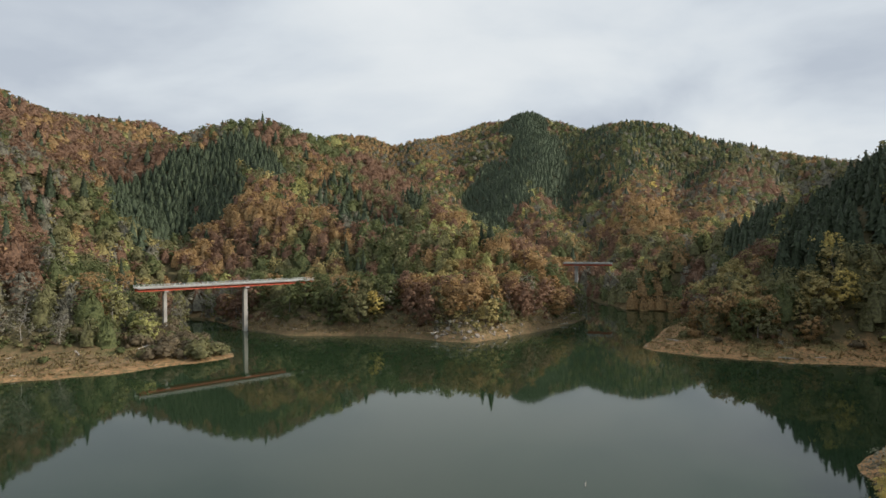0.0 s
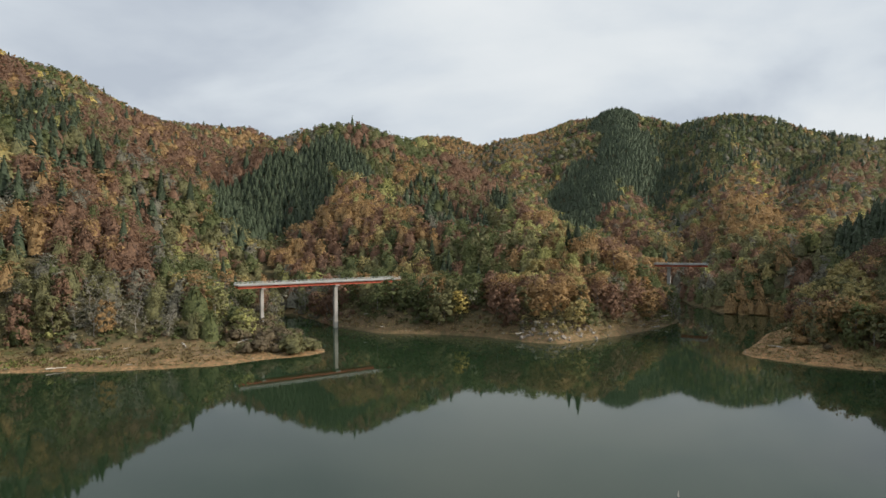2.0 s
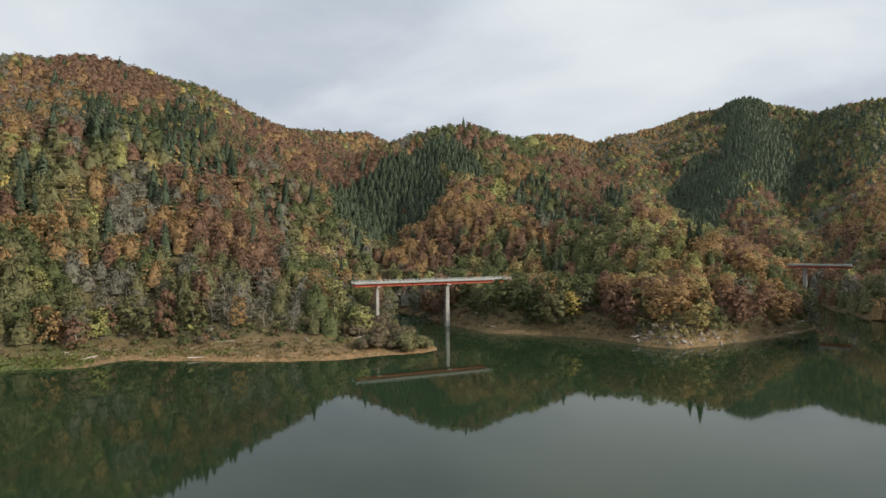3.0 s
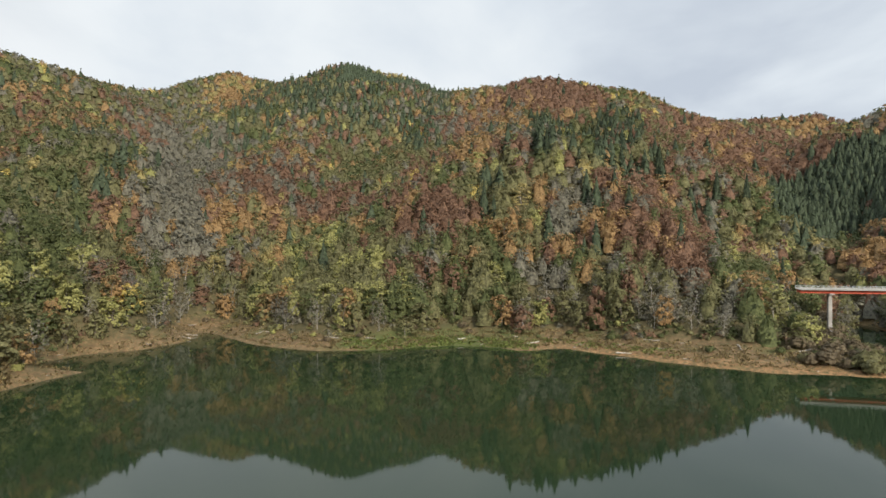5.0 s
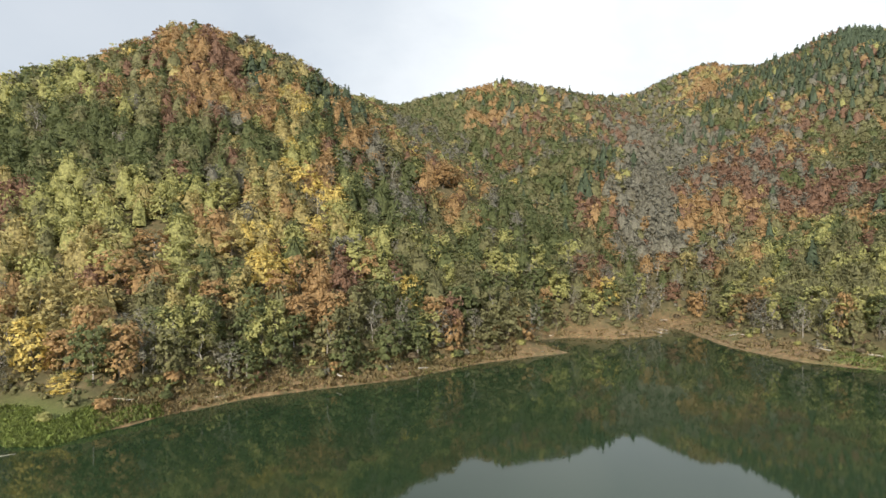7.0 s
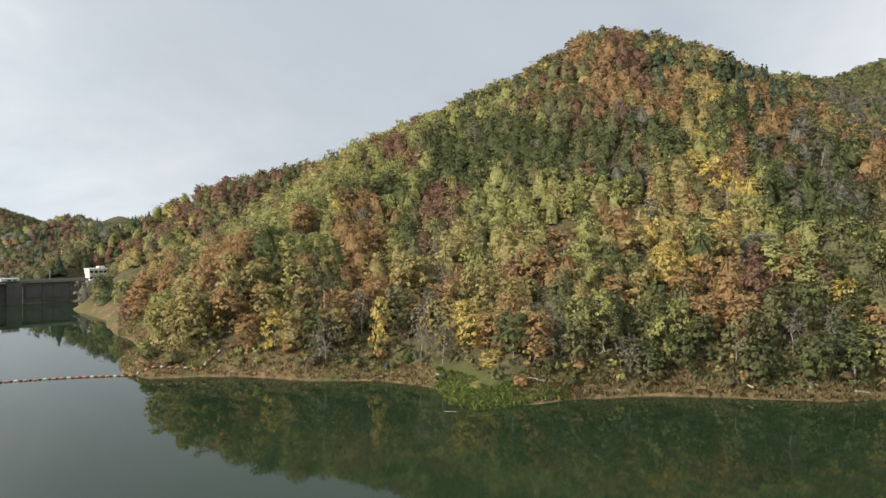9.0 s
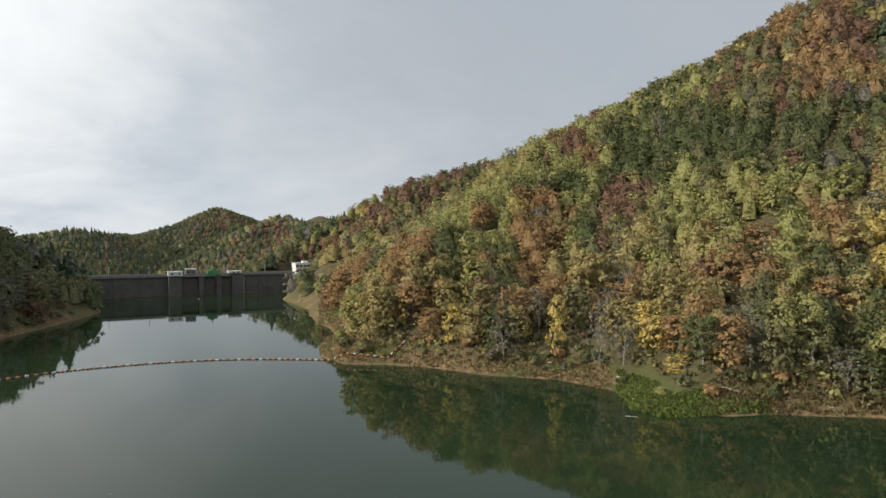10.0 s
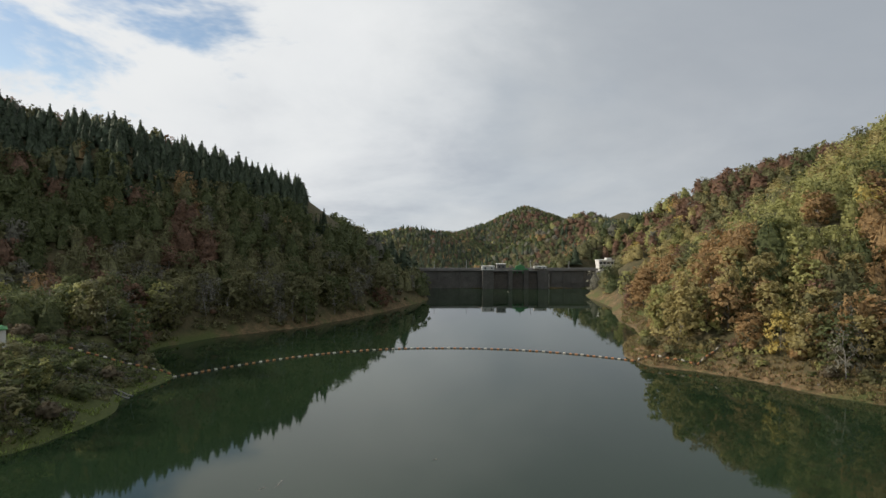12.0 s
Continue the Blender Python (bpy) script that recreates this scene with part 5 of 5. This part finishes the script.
def road_bridge(label, start, end, top, piers, rails=True):
    """A red girder bridge; start and end on the plan, top: the rail's top, piers: places along it and foot heights."""
    way = end - start
    n = way.length
    turn = math.degrees(math.atan2(way.y, way.x))
    ob = thing("road_bridge", label, "bridge", pose(start.x, start.y, 0, 0, 0, turn))
    road = top - 1.05
    part("deck", box(0, n, -3.6, 3.6, road - 0.32, road, 0.05), CONCRETE, ob, "grey concrete road deck")
    for side in (-1, 1):
        part("kerb", box(0, n, side * 3.45 - 0.18, side * 3.45 + 0.18, road, road + 0.28, 0.03), CONCRETE, ob)
        bm = bmesh.new()
        y = side * 2.3
        add_box(bm, 0.3, n - 0.3, y - 0.03, y + 0.03, road - 1.45, road - 0.4)
        add_box(bm, 0.3, n - 0.3, y - 0.32, y + 0.32, road - 1.5, road - 1.43)
        add_box(bm, 0.3, n - 0.3, y - 0.32, y + 0.32, road - 0.42, road - 0.33)
        for k in range(int(n / 2.4)):
            add_box(bm, 1 + 2.4 * k, 1.06 + 2.4 * k, y - 0.24, y + 0.24, road - 1.43, road - 0.42)
        part("girder", bm, RED_PAINT, ob, "red painted steel girder")
        for h in (0.55, 1.0):
            part("rail", box(0, n, side * 3.45 - 0.04, side * 3.45 + 0.04, road + h - 0.06, road + h + 0.05, 0.02), RAIL_PAINT, ob, "pale painted guard rail")
    post = bmesh.new()
    add_box(post, -0.07, 0.07, -0.07, 0.07, road + 0.28, road + 1.04, 0.02)
    me = bpy.data.meshes.new("rail_post")
    post.to_mesh(me); post.free(); me.materials.append(RAIL_PAINT)
    for side in (-1, 1):
        for k in range(int(n / 2) + 1):
            mesh_part("rail_post", me, ob, Matrix.Translation((min(2.0 * k + 0.1, n - 0.1), side * 3.45, 0)))
    for k in range(4):
        part("cross_beam", box(n * (k + 0.5) / 4 - 0.1, n * (k + 0.5) / 4 + 0.1, -2.2, 2.2, road - 1.2, road - 0.6), RED_PAINT, ob)
    for along, foot, wide in piers:
        x = along * n
        pier = part("pier", box(x - wide / 2, x + wide / 2, -1.0, 1.0, foot, road - 2.1, 0.12, 0.9), CONCRETE, ob, "tall grey concrete pier")
        part("pier_cap", box(x - wide * 0.6, x + wide * 0.6, -3.0, 3.0, road - 2.1, road - 1.52, 0.1), CONCRETE, pier)
    return ob


west_a, west_b = polar(26.65, 278), polar(12.2, 307)
road_bridge("red girder road bridge with pale rails over the inlet", west_a, west_b, 22.9, [(0.14, 0.0, 1.5), (0.578, -3.0, 1.9)])
road_bridge("small red girder road bridge half hidden by the headland", polar(-11.1, 436), polar(-15.4, 432), 25.2, [(0.27, -3.0, 2.4)])


# ---- dam ----
def concrete_dam():
    ob = thing("dam", "grey stained concrete gravity dam across the valley", "dam", pose(0, -441, 0))
    for x in np.arange(-122.0, 16.0, 15.0):
        part("monolith", box(x, x + 14.95, -9.0, 0.0, -12, 12.6, 0.04), DAM_FACE, ob, "dark water-stained concrete face")
    for x in np.arange(-122.0, 16.0, 15.0):
        if not -82 < x < -31:
            part("rib", box(x - 0.6, x + 0.6, 0.0, 0.9, -3, 12.6, 0.1), DAM_FACE, ob)
    part("crest_slab", box(-123, 17, -7.5, 1.3, 12.6, 13.3, 0.08), DAM_PALE, ob, "pale concrete crest walkway")
    part("parapet", box(-123, 17, 1.0, 1.25, 13.3, 14.4, 0.04), DAM_PALE, ob, "pale concrete parapet")
    part("parapet", box(-123, 17, -7.4, -7.15, 13.3, 14.4, 0.04), DAM_PALE, ob)
    for x0, x1 in ((-112, -97), (-97, -82.5)):
        part("face_panel", box(x0 + 0.5, x1 - 0.5, 0.0, 0.25, 3.5, 11.6, 0.05), DAM_PANEL, ob, "paler concrete face panel")
    for x0, x1 in ((-28, -14), (-13, 1), (2, 14)):
        part("face_panel", box(x0 + 0.5, x1 - 0.5, 0.0, 0.2, 8.2, 11.6, 0.05), DAM_PANEL, ob, "paler concrete face panel")
    for x0, x1 in ((-41, -33), (-54.5, -51.5), (-66, -62.5), (-80.5, -72.5)):
        part("gate_pier", box(x0, x1, 0.0, 4.2, -3, 13.3, 0.2), DAM_FACE, ob, "dark concrete gate pier")
    for x0, x1 in ((-51.5, -41), (-62.5, -54.5), (-72.5, -66)):
        gate = part("spillway_gate", box(x0 + 0.1, x1 - 0.1, 1.6, 2.1, -1, 11.0, 0.04), GATE_STEEL, ob, "dark brown steel spillway gate")
        for z in (1.5, 4.0, 6.5, 9.0):
            part("gate_beam", box(x0 + 0.15, x1 - 0.15, 2.1, 2.4, z, z + 0.35), GATE_STEEL, gate)
        part("gate_bridge", box(x0, x1, 0.6, 4.0, 12.5, 13.2, 0.05), DAM_PALE, ob)
    part("gauge_board", box(-81.4, -81.0, 0.3, 0.5, 0, 10.5), WHITE_PAINT, ob, "white water level gauge board")
    for k in range(int(138 / 3)):
        if k % 2:
            part("parapet_post", box(-122.5 + 3 * k, -122.2 + 3 * k, 1.25, 1.4, 13.3, 14.5), DAM_PALE, ob)
    return ob


concrete_dam()


def hut(label, x0, x1, y0, y1, z0, z1, wall, roof, windows, name="gate_house"):
    ob = thing(name, label, "building", pose((x0 + x1) / 2, (y0 + y1) / 2, z0))
    w, d, h = (x1 - x0) / 2, (y1 - y0) / 2, z1 - z0
    part("wall", box(-w, w, -d, d, 0, h, 0.04), wall, ob)
    part("roof", box(-w - 0.25, w + 0.25, -d - 0.25, d + 0.25, h, h + 0.28, 0.05), roof, ob)
    for x, z, ww, hh in windows:
        win = part("window", box(x - ww / 2 - 0.08, x + ww / 2 + 0.08, d, d + 0.05, z - 0.08, z + hh + 0.08), STEEL, ob)
        part("pane", box(x - ww / 2, x + ww / 2, d + 0.04, d + 0.07, z, z + hh), GLASS, win, "dark window pane")
    return ob


hut("white gate house on the dam crest", -41.5, -32.5, -440.6, -436.2, 13.3, 16.1, WHITE_PAINT, WHITE_PAINT, [(-2.5, 1.0, 1.2, 0.9), (2.0, 1.0, 1.2, 0.9)])
hut("pale grey hoist house on the dam crest", -50.0, -43.5, -445.0, -439.8, 13.3, 17.4, DAM_PALE, WHITE_PAINT, [(-1.5, 1.6, 1.4, 1.2), (1.5, 1.6, 1.4, 1.2)])
hut("low white control hut on the dam crest", -79.0, -70.0, -440.4, -436.8, 14.3, 15.7, WHITE_PAINT, WHITE_PAINT, [(-2.4, 0.4, 1.6, 0.6), (0.6, 0.4, 1.6, 0.6)])


def gantry_crane():
    ob = thing("gantry_crane", "green painted gate crane on the dam crest", "crane", pose(-60, -438.4, 13.3))
    part("cab", box(-3.2, 3.2, -1.4, 1.4, 0.6, 3.0, 0.1), GREEN_PAINT, ob)
    part("beam", box(-5.4, 5.4, 0.6, 1.5, 0.1, 1.2, 0.06), GREEN_PAINT, ob)
    for x in (-5.0, -2.0, 2.0, 5.0):
        part("leg", box(x - 0.25, x + 0.25, 0.7, 1.3, -2.4, 0.3), GREEN_PAINT, ob)
    part("hoist", box(-1.2, 1.2, -1.0, 1.0, 3.0, 3.9, 0.08), GREEN_PAINT, ob)
    part("mast", box(-0.25, 0.1, -0.15, 0.15, 3.9, 6.6), STEEL, ob)


gantry_crane()


def lamp_post(x, y, z):
    ob = thing("street_lamp", "thin steel lamp post on the dam crest", "lamp", pose(x, y, z), group="lamp posts on the dam")
    verts, faces = tube([(0, 0, 0), (0, 0, 3), (0, 0, 6.2)], [0.22, 0.19, 0.15], 6)
    mesh_part("pole", mesh_of("pole", verts, faces, [STEEL]), ob)
    part("lamp_head", box(-0.5, 0.25, -0.16, 0.16, 6.1, 6.3, 0.04), STEEL, ob)


for lx in (1.5, -22.0, -48.5, -69.0, -97.0):
    lamp_post(lx, -447.5, 13.3)


def dam_office():
    ob = thing("dam_office", "white two-storey dam office at the end of the dam", "building", pose(-121.5, -441.5, 12.5, 0, 0, 4))
    part("base", box(-7.2, 6.8, -5, 5.2, -9, 0.3, 0.1), CONCRETE, ob, "pale concrete abutment")
    part("wall", box(-6.0, 5.0, -4, 4, 0.3, 4.2, 0.05), WHITE_PAINT, ob)
    part("upper_floor", box(-5.4, 5.4, -4.3, 4.3, 4.2, 7.6, 0.05), WHITE_PAINT, ob)
    part("roof", box(-5.8, 5.8, -4.7, 4.7, 7.6, 8.0, 0.06), WHITE_PAINT, ob)
    part("roof_house", box(-4.6, -0.8, -2, 2, 8.0, 9.4, 0.05), WHITE_PAINT, ob)
    for z in (1.5, 5.2):
        for x in (-4.1, -1.4, 1.4, 4.1):
            win = part("window", box(x - 1.0, x + 1.0, 4.05 + (0.3 if z > 4 else 0), 4.12 + (0.3 if z > 4 else 0), z - 0.1, z + 1.4), STEEL, ob)
            part("pane", box(x - 0.9, x + 0.9, 4.1 + (0.3 if z > 4 else 0), 4.15 + (0.3 if z > 4 else 0), z, z + 1.3), GLASS, win, "dark window pane")


dam_office()


# ---- floating boom ----
def boom_point(x):
    side = 41.0 * (abs(x) / 72) ** 2.2 if x > 0 else 34.0 * (abs(x) / 76) ** 2.2
    return Vector((x, -211.0 + side, 0.0))


def debris_boom():
    ob = thing("debris_boom", "curved line of orange floats strung across the lake", "boom")
    line = [boom_point(x) for x in np.linspace(72, -76, 700)]
    shore_a = [Vector((72 + 23 * f, -170 + 12 * f, 0)) for f in np.linspace(0.02, 1, 160)]
    shore_b = [Vector((-76 - 8 * f, -177 - 3 * f, 0)) for f in np.linspace(0.03, 1, 60)]
    line = shore_a[::-1] + line + shore_b
    levels = land(np.array([p.x for p in line]), np.array([p.y for p in line]))[0]
    for p, z in zip(line, levels):
        p.z = float(z) + 0.5 if z > 0.2 else 0.12
    drum, dverts, dfaces = None, *tube([(-0.48, 0, 0), (-0.40, 0, 0), (0.40, 0, 0), (0.48, 0, 0)], [0.16, 0.30, 0.30, 0.16], 8)
    meshes = [mesh_of("float", dverts, dfaces, [FLOAT_ORANGE]), mesh_of("float", dverts, dfaces, [FLOAT_PALE])]
    cverts, cfaces = tube([p + Vector((0, 0, -0.02)) for p in line[::8]], [0.06] * len(line[::8]), 4)
    mesh_part("cable", mesh_of("cable", cverts, cfaces, [DARK_METAL]), ob, None, "dark wire cable")
    kverts, kfaces = tube([(-0.22, 0, 0), (0.22, 0, 0)], [0.26, 0.26], 6)
    link = mesh_of("link", kverts, kfaces, [DARK_METAL])
    gone, k = 0.0, 0
    for a, b in zip(line, line[1:]):
        gone += (b - a).length
        if gone > 0.95:
            gone = 0.0
            d = b - a
            m = Matrix.Translation(b) @ d.to_track_quat("X", "Z").to_matrix().to_4x4()
            if k % 2:
                mesh_part("link", link, ob, m)
            else:
                mesh_part("float", meshes[1 if k % 6 == 2 else 0], ob, m)
            k += 1


debris_boom()


# ---- the mound by the boom ----
def shed():
    p = polar(215.75, 180)
    z = height(p.x, p.y) - 0.3
    ob = thing("shed", "small white shed with a green roof on the mound", "shed", pose(p.x, p.y, z, 0, 0, 38))
    part("wall", box(-2.4, 2.4, -2.6, 2.6, 0, 4.2, 0.03), WHITE_PAINT, ob)
    bm = bmesh.new()
    add_box(bm, -2.8, 2.8, -3.0, 3.0, 4.2, 4.42, 0.03)
    add_box(bm, -2.5, 2.5, -2.7, 2.7, 4.42, 4.9, 0.05, 0.7)
    part("roof", bm, GREEN_PAINT, ob, "green sheet metal roof")
    part("door", box(-0.5, 0.5, 2.6, 2.66, 0.3, 2.3, 0.02), STEEL, ob)
    part("window", box(-2.46, -2.4, -0.7, 0.7, 1.6, 2.6), GLASS, ob)


shed()


def slipway():
    a, b = polar(206.7, 167), polar(211.2, 173)
    n = (b - a).length
    ob = thing("slipway", "dark ribbed boat slipway running down to the water", "slipway")
    for side in (-1.0, 1.0):
        d = (b - a).normalized()
        o = Vector((-d.y, d.x, 0)) * side
        pts = []
        for f in np.linspace(-0.05, 1, 14):
            p = a.lerp(b, f) + o
            pts.append((p.x, p.y, max(height(p.x, p.y), -0.3) + 0.35))
        v, q = tube(pts, [0.16] * len(pts), 4)
        mesh_part("rail", mesh_of("rail", v, q, [CONCRETE]), ob)
    for f in np.linspace(0, 1, 26):
        p = a.lerp(b, f)
        tie = box(-0.16, 0.16, -1.35, 1.35, 0, 0.3, 0.02)
        t = part("sleeper", tie, DARK_METAL, ob)
        t.matrix_basis = pose(p.x, p.y, max(height(p.x, p.y), -0.2) + 0.05, 0, 0, math.degrees(math.atan2((b - a).y, (b - a).x)))


slipway()


# ---- banks: driftwood, stones, shrubs, grass ----
picker = random.Random(31)


def bank_places(b0, b1, n, lo, hi, seed):
    """Places between two bearings, lo to hi metres from the waterline."""
    g = np.random.default_rng(seed)
    x, y = [], []
    while len(x) < n:
        b, r = np.radians(g.uniform(b0, b1, 4000)), g.uniform(120, 340, 4000)
        px, py = -np.sin(b) * r, np.cos(b) * r
        d = shore_distance(px, py)
        m = (d > lo) & (d < hi)
        x += list(px[m]); y += list(py[m])
    x, y = np.array(x[:n]), np.array(y[:n])
    return x, y, land(x, y)[0]


def log_mesh(seed):
    r = random.Random(seed)
    n = 1.0
    pts = [Vector((n * (k / 5 - 0.5), r.uniform(-0.05, 0.05), r.uniform(0.0, 0.03))) for k in range(6)]
    made = [tube(pts, [0.035 * (1.1 - 0.14 * k) for k in range(6)], 6)]
    for _ in range(3):
        s = pts[r.randint(1, 4)]
        made.append(tube([s, s + Vector((r.uniform(0.02, 0.16), r.uniform(-0.16, 0.16), r.uniform(0.02, 0.1)))], [0.014, 0.004], 4))
    v, f = merge(made)
    return mesh_of("log", v, f, [DRIFT])


LOGS = [log_mesh(k) for k in range(6)]
for b0, b1, n, lo, hi in ((19, 52, 46, 3, 24), (-12, 17, 44, 2, 10), (-36, -18, 20, 2, 18), (52, 90, 18, 2, 14), (92, 160, 12, 2, 8)):
    xs, ys, zs = bank_places(b0, b1, n, lo, hi, int(b0 + 200))
    for x, y, z in zip(xs, ys, zs):
        s = picker.choice((1.5, 2.2, 3.0, 4.0, 6.5))
        ob = tagged(new("driftwood_log", picker.choice(LOGS)), "bleached pale driftwood log stranded on the bank", "driftwood", "driftwood on the banks")
        ob.matrix_basis = pose(x, y, z + 0.05 * s * 0.5, picker.uniform(-4, 4), picker.uniform(-7, 7), picker.uniform(0, 360)) @ Matrix.Diagonal((s, s, s, 1))


def tree_stump():
    p = polar(140.3, 178)
    z = max(height(p.x, p.y), 0.0)
    ob = thing("tree_stump", "dark broken tree stump at the water's edge", "stump", pose(p.x, p.y, z - 0.3, 4, -3, 0))
    v, f = tube([(0, 0, 0), (0.05, 0, 1.0), (0.0, 0.1, 2.0), (0.1, 0.05, 2.4)], [0.75, 0.55, 0.62, 0.35], 9)
    mesh_part("trunk", mesh_of("trunk", v, f, [DARK_METAL]), ob)
    for a in range(4):
        v, f = tube([(0, 0, 0.4), (math.cos(a * 1.6) * 0.9, math.sin(a * 1.6) * 0.9, 0.05)], [0.26, 0.1], 5)
        mesh_part("root", mesh_of("root", v, f, [DARK_METAL]), ob)


tree_stump()

# sticks afloat
for b, r, s, turn in ((194.5, 100, 2.6, 80), (196.0, 99, 1.6, 60), (180.2, 107, 1.2, 20), (-13.0, 103, 2.2, 75), (134.3, 142, 3.0, 130), (173.3, 415, 6.5, 85)):
    p = polar(b, r)
    ob = tagged(new("driftwood_log", LOGS[int(r) % 6]), "dark waterlogged stick afloat on the lake", "driftwood", "driftwood on the banks")
    ob.matrix_basis = pose(p.x, p.y, 0.03, 0, 0, turn) @ Matrix.Diagonal((s, s * 0.7, s * 0.6, 1))


def stone_mesh(seed):
    bm = bmesh.new()
    bmesh.ops.create_icosphere(bm, subdivisions=2, radius=1.0)
    cut = random.Random(seed)
    for _ in range(7):
        n = Vector((cut.uniform(-1, 1), cut.uniform(-1, 1), cut.uniform(-0.4, 1))).normalized()
        for v in bm.verts:
            over = v.co.dot(n) - cut.uniform(0.62, 0.66)
            if over > 0:
                v.co -= n * over
    for v in bm.verts:
        c = noise.cell(v.co * 1.7 + Vector((seed * 3.1, 0, 0)))
        v.co *= 0.75 + 0.22 * noise.noise(v.co * 1.4 + Vector((seed, 1, 2))) + 0.12 * c
        v.co.z *= 0.75
    me = bpy.data.meshes.new("stone")
    bm.to_mesh(me); bm.free()
    me.materials.append(ROCK)
    return me


STONES = [stone_mesh(k) for k in range(5)]


def stones(b0, b1, n, lo, hi, big, seed):
    xs, ys, zs = bank_places(b0, b1, n, lo, hi, seed)
    for x, y, z in zip(xs, ys, zs):
        s = picker.uniform(0.3, 1.0) * big
        ob = tagged(new("boulder", picker.choice(STONES)), "grey weathered boulder on the bank", "rock", "boulders on the banks")
        ob.matrix_basis = pose(x, y, z - 0.15 * s, picker.uniform(-20, 20), picker.uniform(-20, 20), picker.uniform(0, 360)) @ Matrix.Diagonal((s, s, s, 1))


stones(-6, 1, 70, 0.0, 8, 1.7, 5)
stones(-12, -6, 24, 0.2, 6, 1.1, 6)
stones(1, 18, 30, 0.2, 8, 0.8, 7)
stones(100, 160, 30, 0.2, 6, 0.7, 8)


def tufts(name, label, category, places, blades, tall, wide, mat, seed):
    """Grass or low scrub as one mesh of blades round many places."""
    g = np.random.default_rng(seed)
    x, y, z = places
    n = len(x)
    a = g.uniform(0, 2 * math.pi, (n, blades))
    r = wide * np.sqrt(g.uniform(0, 1, (n, blades)))
    bx, by = x[:, None] + r * np.cos(a), y[:, None] + r * np.sin(a)
    t = tall * g.uniform(0.5, 1.2, (n, 1)) * g.uniform(0.5, 1.1, (n, blades))
    w = 0.16 + 0.10 * t
    b = g.uniform(0, 2 * math.pi, (n, blades))
    lx, ly = g.normal(size=(2, n, blades)) * 0.35 * t
    p = np.empty((n, blades, 3, 3))
    base = z[:, None] - 0.05
    p[:, :, 0] = np.stack([bx - w * np.cos(b), by - w * np.sin(b), base + 0 * bx], -1)
    p[:, :, 1] = np.stack([bx + w * np.cos(b), by + w * np.sin(b), base + 0 * bx], -1)
    p[:, :, 2] = np.stack([bx + lx, by + ly, base + t], -1)
    p = p.reshape(-1, 3)
    up = np.tile(np.array([0, 0, 1.0]), (len(p), 1)) + g.normal(size=(len(p), 3)) * 0.25
    me = mesh_of(name, p, np.arange(len(p)).reshape(-1, 3), [mat], None, True, up / np.linalg.norm(up, axis=1)[:, None])
    return tagged(new(name, me), label, category, kind="stuff")


def together(*lots):
    return tuple(np.concatenate(c) for c in zip(*lots))


tufts("dry_grass", "dry straw-coloured grass on the drawn-down banks", "grass",
      together(bank_places(19, 60, 2200, 4, 27, 41), bank_places(60, 92, 1300, 1.5, 16, 42), bank_places(92, 128.5, 3000, 0.6, 11, 43), bank_places(136, 163, 2300, 0.6, 11, 46), bank_places(-36, -17, 1000, 3, 22, 44), bank_places(-13, 18, 1300, 2, 11, 45)),
      8, 0.8, 1.0, STRAW, 3)
tufts("green_grass", "fresh green grass and reeds by the waterline", "grass",
      together(bank_places(128.0, 135.5, 1500, 0.0, 9, 51), bank_places(123.5, 128.0, 260, 0.0, 4, 56), bank_places(48, 66, 500, 1, 12, 52), bank_places(36, 48, 120, 6, 14, 53), bank_places(203, 217, 1500, 0.5, 40, 54), bank_places(92, 163, 300, 1, 9, 55)),
      10, 0.8, 1.1, GRASS, 4)


def shrub_meshes(mat, count, size):
    made = []
    for k in range(3):
        made.append(foliage("bush", broadleaf_leaves(count, size, 14, 2.6, 1.7, 0.05), mat))
    return made


BUSHES = {"grey": (shrub_meshes(SHRUB, 170, 0.36), "leafless grey-brown bush on the bank"),
          "green": (shrub_meshes(LEAF[0], 170, 0.36), "low green bush on the bank"),
          "olive": (shrub_meshes(LEAF[1], 170, 0.36), "low olive bush on the bank"),
          "lime": (shrub_meshes(LEAF[2], 170, 0.36), "yellow-green bush on the bank"),
          "orange": (shrub_meshes(LEAF[4], 170, 0.36), "rust orange bush on the bank")}


def bushes(b0, b1, n, lo, hi, kinds, seed, size=1.0):
    xs, ys, zs = bank_places(b0, b1, n, lo, hi, seed)
    for x, y, z in zip(xs, ys, zs):
        if 64 < x < 100 and abs(y + 170 - 12 / 23 * (x - 72)) < 4.5:
            continue
        meshes, words = BUSHES[picker.choice(kinds)]
        s = picker.uniform(0.5, 1.3) * size
        ob = tagged(new("bush", picker.choice(meshes)), words, "bush", "bushes on the banks")
        ob.matrix_basis = pose(x, y, z - 0.15, 0, 0, picker.uniform(0, 360)) @ Matrix.Diagonal((s * 1.15, s * 1.15, s, 1))


bushes(19, 27, 60, 7, 30, ("grey", "grey", "olive"), 61, 1.7)
bushes(27, 60, 26, 16, 28, ("grey", "olive", "green"), 62)
bushes(60, 92, 20, 6, 18, ("grey", "olive", "lime"), 63)
bushes(92, 163, 60, 4, 12, ("grey", "lime", "green", "olive", "olive", "orange"), 64)
bushes(-36, -17, 26, 14, 26, ("grey", "grey", "orange", "olive"), 65)
bushes(-13, 18, 16, 7, 13, ("olive", "grey", "green"), 66)
bushes(203, 218, 85, 3, 48, ("olive", "green", "green", "grey", "grey"), 67, 1.15)
# bushes added to darken the inlet's bank, which lies in shade
bushes(19.6, 25.5, 36, 1.5, 22, ("olive", "green", "grey"), 68, 1.3)
